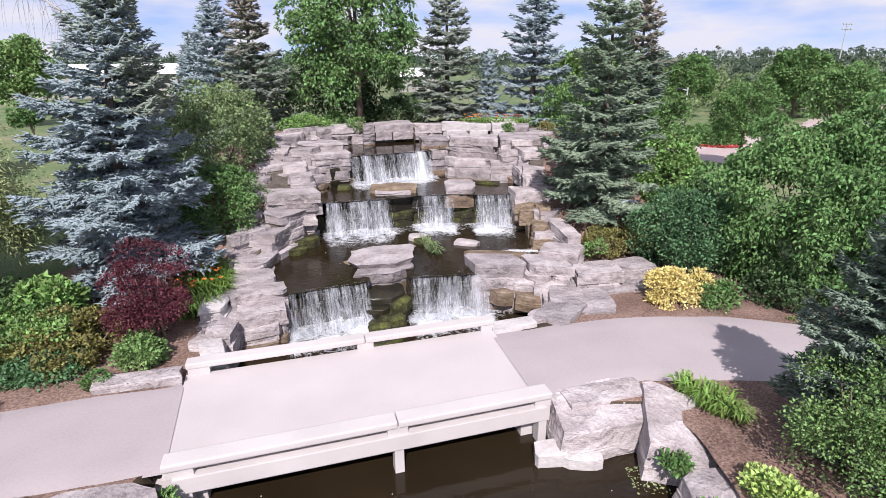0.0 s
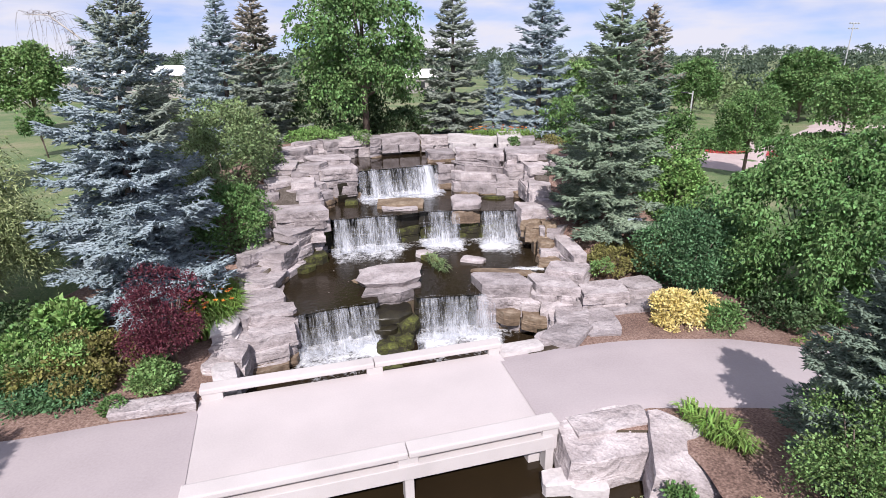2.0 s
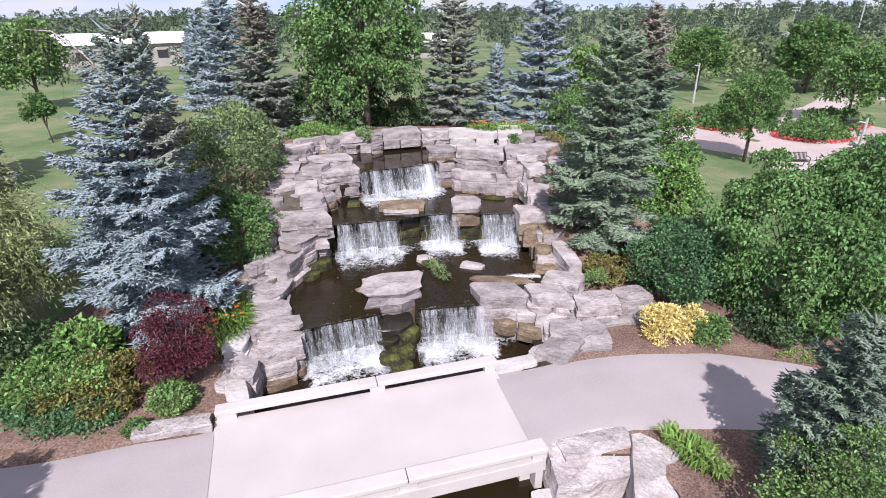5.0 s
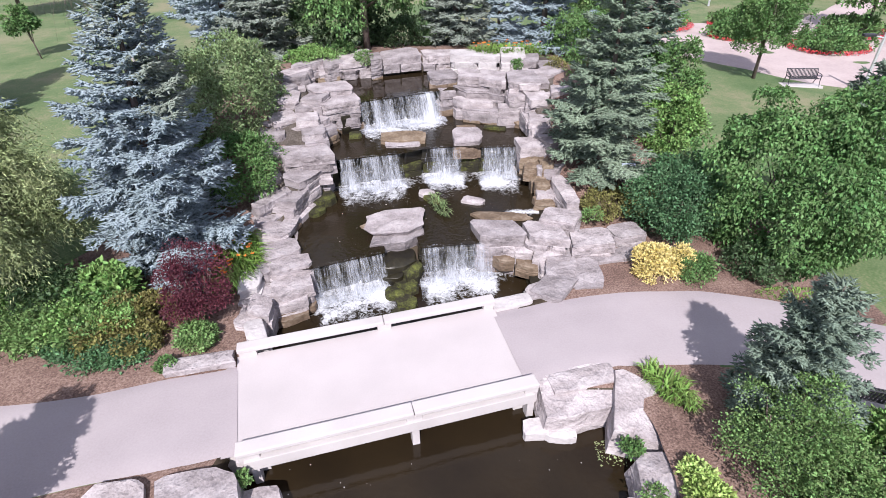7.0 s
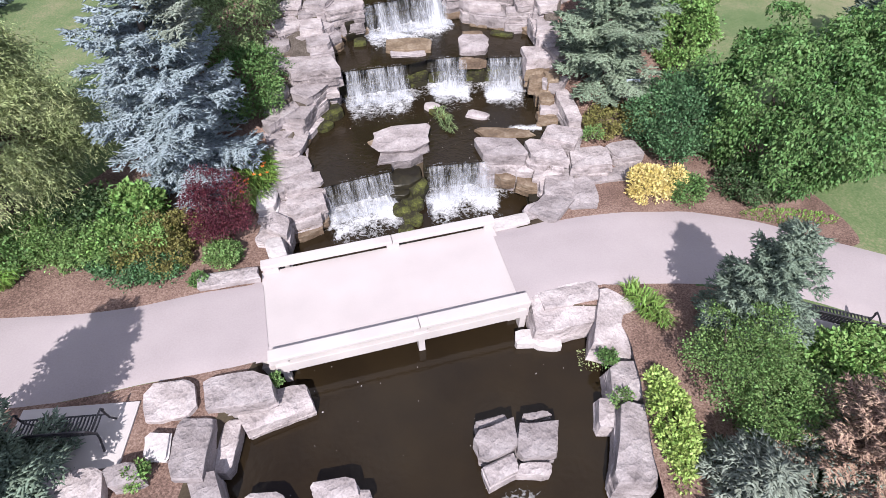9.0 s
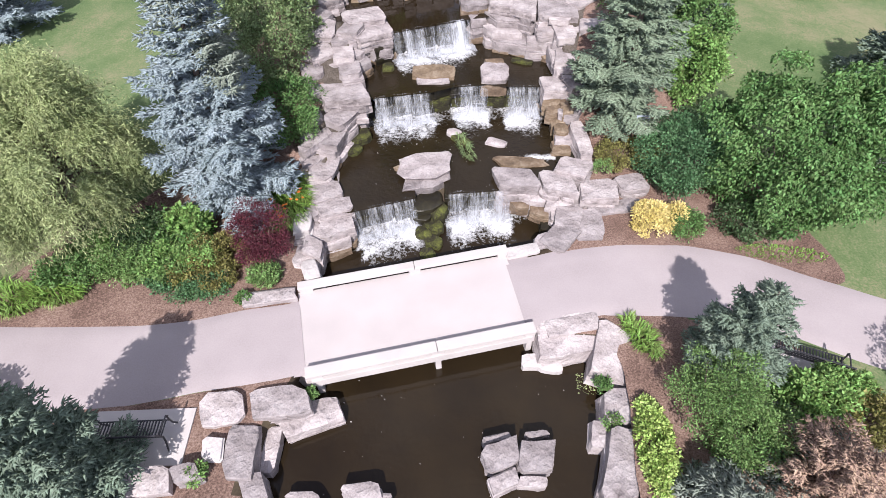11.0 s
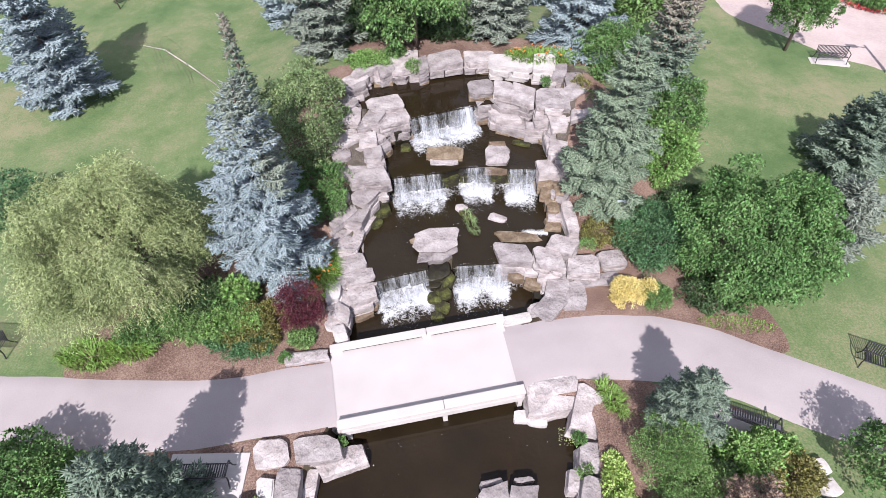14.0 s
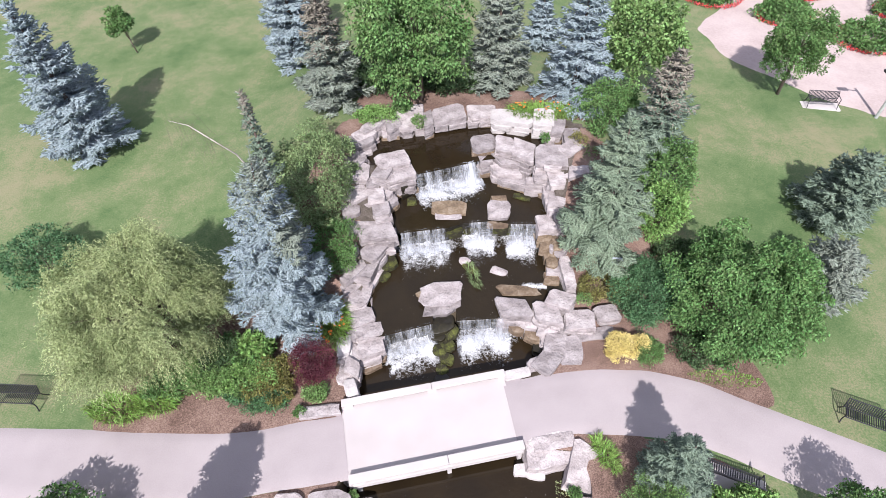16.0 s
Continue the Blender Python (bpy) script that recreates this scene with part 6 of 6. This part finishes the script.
# ---- benches and signs ----
def bench(x, y, z, turn, label, length=1.8, slab=None):
    """A park bench of flat iron slats: seat, raked back, curled arms and legs."""
    home = thing("bench", label, "bench", (x, y, z), turn, "park benches")
    for name, n, y0, z0, dy, dz in (("seat_slat", 22, -0.24, 0.44, 0.40, 0.0), ("back_slat", 22, 0.20, 0.47, 0.13, 0.40)):
        for k in range(n):
            px = -length / 2 + 0.08 + (length - 0.16) * k / (n - 1)
            bm = bmesh.new()
            tube(bm, [(px, y0, z0), (px, y0 + dy * 0.5, z0 + dz * 0.5 - (0.012 if dz == 0 else 0)), (px, y0 + dy, z0 + dz)], [0.021] * 3, 4)
            part(name, bm, IRON, home)
    for yy, zz in ((-0.25, 0.43), (0.19, 0.45), (0.335, 0.88)):
        part("rail", tube(bmesh.new(), [(-length / 2, yy, zz), (length / 2, yy, zz)], [0.022, 0.022], 6), IRON, home)
    for e in (-1, 1):
        px = e * length / 2
        part("arm", tube(bmesh.new(), [(px, 0.27, 0.68), (px, -0.05, 0.69), (px, -0.27, 0.66), (px, -0.30, 0.56)], [0.022] * 4, 6), IRON, home)
        part("leg", tube(bmesh.new(), [(px, -0.36, 0.0), (px, -0.27, 0.25), (px, -0.26, 0.60)], [0.024] * 3, 6), IRON, home)
        part("leg", tube(bmesh.new(), [(px, 0.38, 0.0), (px, 0.24, 0.30), (px, 0.20, 0.48), (px, 0.345, 0.90)], [0.024] * 4, 6), IRON, home)
    if slab:
        bm = block(bmesh.new(), (slab[0], slab[1], 0.14), (0, 0, 0), 0.012)
        ob = part("bench_slab", bm, CONCRETE)
        ob.matrix_basis = pose(x, y, z - 0.07, 0, 0, turn) @ pose(slab[2], slab[3], 0)
        tagged(ob, "pale concrete slab under a park bench", "slab", kind="structure")
    return home


bench(-8.32, 4.70, 0.07, 186, "black slatted iron bench on a concrete slab by the pond", slab=(2.6, 1.5, 0.0, 0.0))
bench(9.35, 8.05, -0.22, 162, "black slatted iron bench on a slab beside the path", slab=(2.4, 1.3, 0, 0.25))
bench(15.2, 10.75, bank(15.2, 10.75), -20, "black iron bench on the grass beside the path")
bench(-18.6, 8.6, bank(-18.6, 8.6), 2, "black iron bench on the grass beside the path")
bench(21.4, 33.2, -0.9, -4, "dark bench at the plaza's edge", slab=(2.3, 0.8, 0, 0))


def info_sign(x, y, z, turn, label):
    home = thing("information_sign", label, "sign", (x, y, z), turn)
    for e in (-0.14, 0.14):
        part("post", tube(bmesh.new(), [(e, 0, -0.1), (e, 0, 0.95)], [0.02, 0.02], 6), IRON, home)
    tilt = Matrix.Rotation(radians(38), 3, "X")
    part("panel", block(bmesh.new(), (0.46, 0.34, 0.03), (0, 0, 1.0), 0.005, tilt), SIGN_FACE, home, "pale printed panel")
    for k in range(5):
        bm = block(bmesh.new(), (0.34 - 0.05 * (k % 3), 0.022, 0.004), (0, 0, 0), 0, None)
        bmesh.ops.translate(bm, vec=(0, 0.10 - 0.05 * k, 0.019), verts=bm.verts)
        bmesh.ops.rotate(bm, cent=(0, 0, 0), matrix=tilt, verts=bm.verts)
        bmesh.ops.translate(bm, vec=(0, 0, 1.0), verts=bm.verts)
        part("text_bar", bm, WALL_GREY, home)
    return home


info_sign(5.95, 16.55, 0.65, 0, "small tilted information sign beside the spruce")
info_sign(-7.45, 11.4, 0.2, 0, "small tilted information sign below the blue spruce")


# ---- the plaza and the far park ----
bed("plaza_paving", [(15.0, 43), (16.0, 39.7), (17.2, 37.7), (19.2, 36.1), (21, 34.3), (23.6, 32.6), (28, 31), (34, 33), (38, 40), (36, 48), (28, 53), (20, 51)], "pink paved plaza in the garden", 0.03, material=PAVER, wobble=0.05)
FLOWER_BEDS = [((17.9, 49.2), (2.2, 2.2)), ((23.0, 45.8), (1.9, 1.5)), ((28.3, 42.4), (2.4, 2.0)), ((25.2, 50.5), (2.2, 1.4)), ((33.0, 47.0), (2.2, 2.0))]
for k, ((x, y), half) in enumerate(FLOWER_BEDS):
    z = bank(x, y) + 0.03
    bush(x, y, z, (half[0], half[1], 0.55), 200 + k, LEAF_MID, "clipped green shrub bed in the plaza", 170, 26, 0.14, 0.25, name="plaza_shrubs", category="shrub bed")
    ring = thing("flower_border", "border of red and pink bedding flowers", "flowers", (x, y, z))
    rng = np.random.default_rng(300 + k)
    a = rng.uniform(0, 6.283, 900)
    r = rng.uniform(1.02, 1.22, 900)
    base = np.stack([half[0] * r * np.cos(a), half[1] * r * np.sin(a), rng.uniform(0.02, 0.22, 900)], 1)
    v, f = leaves(base, np.array([0, 0, 1.0]) + rng.normal(0, 0.8, (900, 3)), np.full(900, 0.13), np.full(900, 0.11), rng)
    sub_mesh("blossoms", v, f, PETAL_RED, ring)
tree(19.0, 34.3, bank(19, 34.3), 5.2, (1.75, 1.7, 1.9), 3.4, 91, LEAF_MID, "young shade tree at the plaza's edge", 330, 50, 0.085, 0.24, 0.12)
tree(30.0, 68.0, bank(30, 68), 7.5, (2.6, 2.4, 2.8), 4.4, 92, LEAF_MID, "shade tree on the far lawn", 260, 34, 0.2, 0.4, 0.18)
tree(42.0, 66.0, bank(42, 66), 8.5, (3.2, 2.9, 3.4), 4.6, 93, LEAF_MID, "broad shade tree beside the far path", 320, 34, 0.22, 0.45, 0.2)
tree(34.0, 47.0, bank(34, 47), 6.0, (2.6, 2.4, 2.6), 3.8, 94, LEAF_MID, "young tree beyond the plaza", 240, 34, 0.16, 0.32, 0.13)
tree(-37.0, 49.0, bank(-37, 49), 8.0, (2.7, 2.5, 2.8), 4.6, 95, LEAF_FRESH, "tree on the far side of the lawn", 300, 34, 0.18, 0.36, 0.18)
strip("path_far", [(26.5, 50), (31.5, 53), (38, 59), (47, 71), (70, 92)], [(29.5, 47.5), (34.5, 50.2), (43, 58), (52, 68), (76, 86)], PAVER, "pale path winding across the far lawn", "path", n=60, m=4)
strip("path_branch", [(40, 62.5), (56, 63), (90, 66)], [(41.5, 59.5), (57, 60), (92, 62)], PAVER, "pale side path across the far lawn", "path", n=40, m=4)


def lamp_post(x, y, z, height, label):
    home = thing("street_lamp", label, "street lamp", (x, y, z), 0, "park lamps")
    part("pole", tube(bmesh.new(), [(0, 0, -0.2), (0, 0, height)], [0.11, 0.07], 8), STEEL, home)
    part("arm", tube(bmesh.new(), [(0, 0, height - 0.3), (-0.7, 0, height - 0.15)], [0.05, 0.04], 6), STEEL, home)
    part("head", block(bmesh.new(), (0.7, 0.3, 0.14), (-0.9, 0, height - 0.12), 0.03), IRON, home)


lamp_post(26.2, 59.6, bank(26.2, 59.6), 4.1, "grey park lamp post on the far lawn")
lamp_post(24.6, 32.3, bank(24.6, 32.3), 3.4, "park lamp post at the plaza's edge")


def flood_tower(x, y, height, label):
    z = bank(x, y)
    home = thing("floodlight_tower", label, "floodlight", (x, y, z), random.uniform(-25, 25), "sports field lights")
    part("pole", tube(bmesh.new(), [(0, 0, -0.5), (0, 0, height)], [0.20, 0.11], 8), STEEL, home)
    for row in (0, 1.3):
        part("crossbar", tube(bmesh.new(), [(-1.7, 0, height - row), (1.7, 0, height - row)], [0.08, 0.08], 5), STEEL, home)
        for k in range(4):
            part("floodlight", block(bmesh.new(), (0.45, 0.35, 0.35), (-1.5 + k, -0.2, height - row - 0.05), 0.08), STEEL, home)


for x, y, h in ((109, 155.7, 15.2), (144, 297, 10.3), (152, 310, 10.9), (167, 285, 8.6), (204, 344, 12.2), (199, 381, 12.9), (221, 309, 8.8)):
    flood_tower(x, y, h, "tall sports-field floodlight tower far away")


def shed(x, y, length, depth, wall, ridge, turn, wall_mat, roof_mat, label, name="building", doors=3):
    """A long low building with a pitched roof."""
    z = bank(x, y)
    home = thing(name, label, "building", (x, y, z), turn)
    part("wall", block(bmesh.new(), (length, depth, wall), (0, 0, wall / 2), 0.03), wall_mat, home)
    bm = bmesh.new()
    o = 0.5
    ends = []
    for e in (-1, 1):
        px = e * (length / 2 + o)
        ends.append([bm.verts.new((px, -depth / 2 - o, wall - 0.05)), bm.verts.new((px, 0, wall + ridge)), bm.verts.new((px, depth / 2 + o, wall - 0.05)), bm.verts.new((px, 0, wall - 0.12))])
    a, b = ends
    for k in range(4):
        bm.faces.new((a[k], b[k], b[(k + 1) % 4], a[(k + 1) % 4]))
    bm.faces.new(a[::-1])
    bm.faces.new(b)
    bmesh.ops.recalc_face_normals(bm, faces=bm.faces[:])
    part("roof", bm, roof_mat, home)
    for k in range(doors):
        part("window", block(bmesh.new(), (1.6, 0.12, 1.2), (-length / 2 + length * (k + 0.5) / doors, -depth / 2 - 0.02, wall * 0.55), 0.02), IRON, home)


shed(-62, 92, 34, 14, 3.6, 1.5, 22, WALL_GREY, ROOF_WHITE, "long low grey building with a white roof", doors=6)
shed(-5.5, 112, 8, 6, 3.0, 1.5, 5, WALL_GREY, ROOF_WHITE, "white-roofed park building behind the trees", doors=1)
shed(78, 128, 7, 5, 3.2, 1.0, 8, RED_BRICK, ROOF_WHITE, "low red building beside the sports field", doors=2)
shed(58, 132, 6, 5, 3.2, 1.0, 0, WALL_GREY, ROOF_WHITE, "small pale building beside the sports field", doors=2)


# leaf green made paler to carry the aerial haze over these trees
HAZY_PARK_LEAF = leaf("hazy_park_tree_leaves", (0.10, 0.15, 0.07), (0.17, 0.235, 0.105), (0.26, 0.33, 0.16), 0.5, 0.2)


def far_woods(name, count, ring, spread, seed, sizes, label, material):
    """Distant trees, too many to count: crowns of leaf tufts on short trunks, joined."""
    rng = np.random.default_rng(seed)
    V, F, n = [], [], 0
    for _ in range(count):
        a = radians(rng.uniform(*spread))
        d = rng.uniform(*ring)
        x, y = d * math.sin(a), d * math.cos(a)
        s = rng.uniform(*sizes)
        conifer = rng.random() < 0.14
        half = (s * (0.24 if conifer else 0.42), s * (0.24 if conifer else 0.42), s * 0.5)
        pts, dd = clumps_in(rng, 26, (0, 0, s * 0.52), half, 0.5, -0.8)
        if conifer:
            pts[:, :2] *= np.clip(1.35 * (1 - pts[:, 2:3] / (s * 1.1)), 0.06, 1.2)
        v, f = leaf_cloud(rng, pts, dd, 14 if ring[0] < 70 else 9, s * (0.05 if ring[0] < 70 else 0.07), s * 0.065, 1.3, 0.1)
        V.append(v + np.array([x, y, bank(x, y) - 0.2])), F.append(f + n)
        n += len(v)
    ob = new(name, array_mesh(name, np.concatenate(V), np.concatenate(F), material))
    return tagged(ob, label, "woods", kind="stuff")


far_woods("far_trees", 110, (80, 150), (-62, 62), 401, (3.5, 6.5), "scattered park trees across the far lawns", HAZY_FAR_LEAF)
far_woods("park_trees", 150, (78, 150), (17, 52), 404, (3.0, 5.8), "thicket of mixed park trees beyond the plaza", HAZY_PARK_LEAF)
far_woods("far_woods", 420, (170, 330), (-62, 62), 402, (5, 8.5), "band of distant green woods", HAZY_FAR_LEAF)
far_woods("woods_on_the_horizon", 420, (420, 800), (-62, 62), 403, (10, 14), "dark wooded skyline", HAZY_FAR_LEAF)


def flecks(name, count, zone, level, seed, label, material=None):
    """Specks of foam and fallen petals afloat."""
    rng = np.random.default_rng(seed)
    verts, faces = [], []
    for i in range(count):
        x, y, r = rng.uniform(zone[0], zone[1]), rng.uniform(zone[2], zone[3]), rng.uniform(0.006, 0.018) * (2.0 if i % 11 == 0 else 1)
        k = len(verts)
        verts += [(x + r * rng.uniform(0.6, 1.2) * math.cos(a), y + r * rng.uniform(0.6, 1.2) * math.sin(a), level + 0.006) for a in np.arange(6) * 1.047]
        faces.append(tuple(range(k, k + 6)))
    me = array_mesh(name, verts, faces, material or WHITE_STONE)
    tagged(new(name, me), label, "foam", kind="stuff")


flecks("floating_foam", 45, (-3.6, 3.4, 2.0, 7.2), POND, 601, "white specks of foam afloat on the pond")
flecks("floating_foam_pool", 40, (-3.9, 1.9, 13.6, 16.8), POOL_1 + 0.01, 602, "white specks of foam afloat on the pool")
flecks("duckweed", 170, (3.15, 3.75, 7.0, 7.65), POND, 603, "yellow-green duckweed drifted against the pond stones", LEAF_WILLOW)
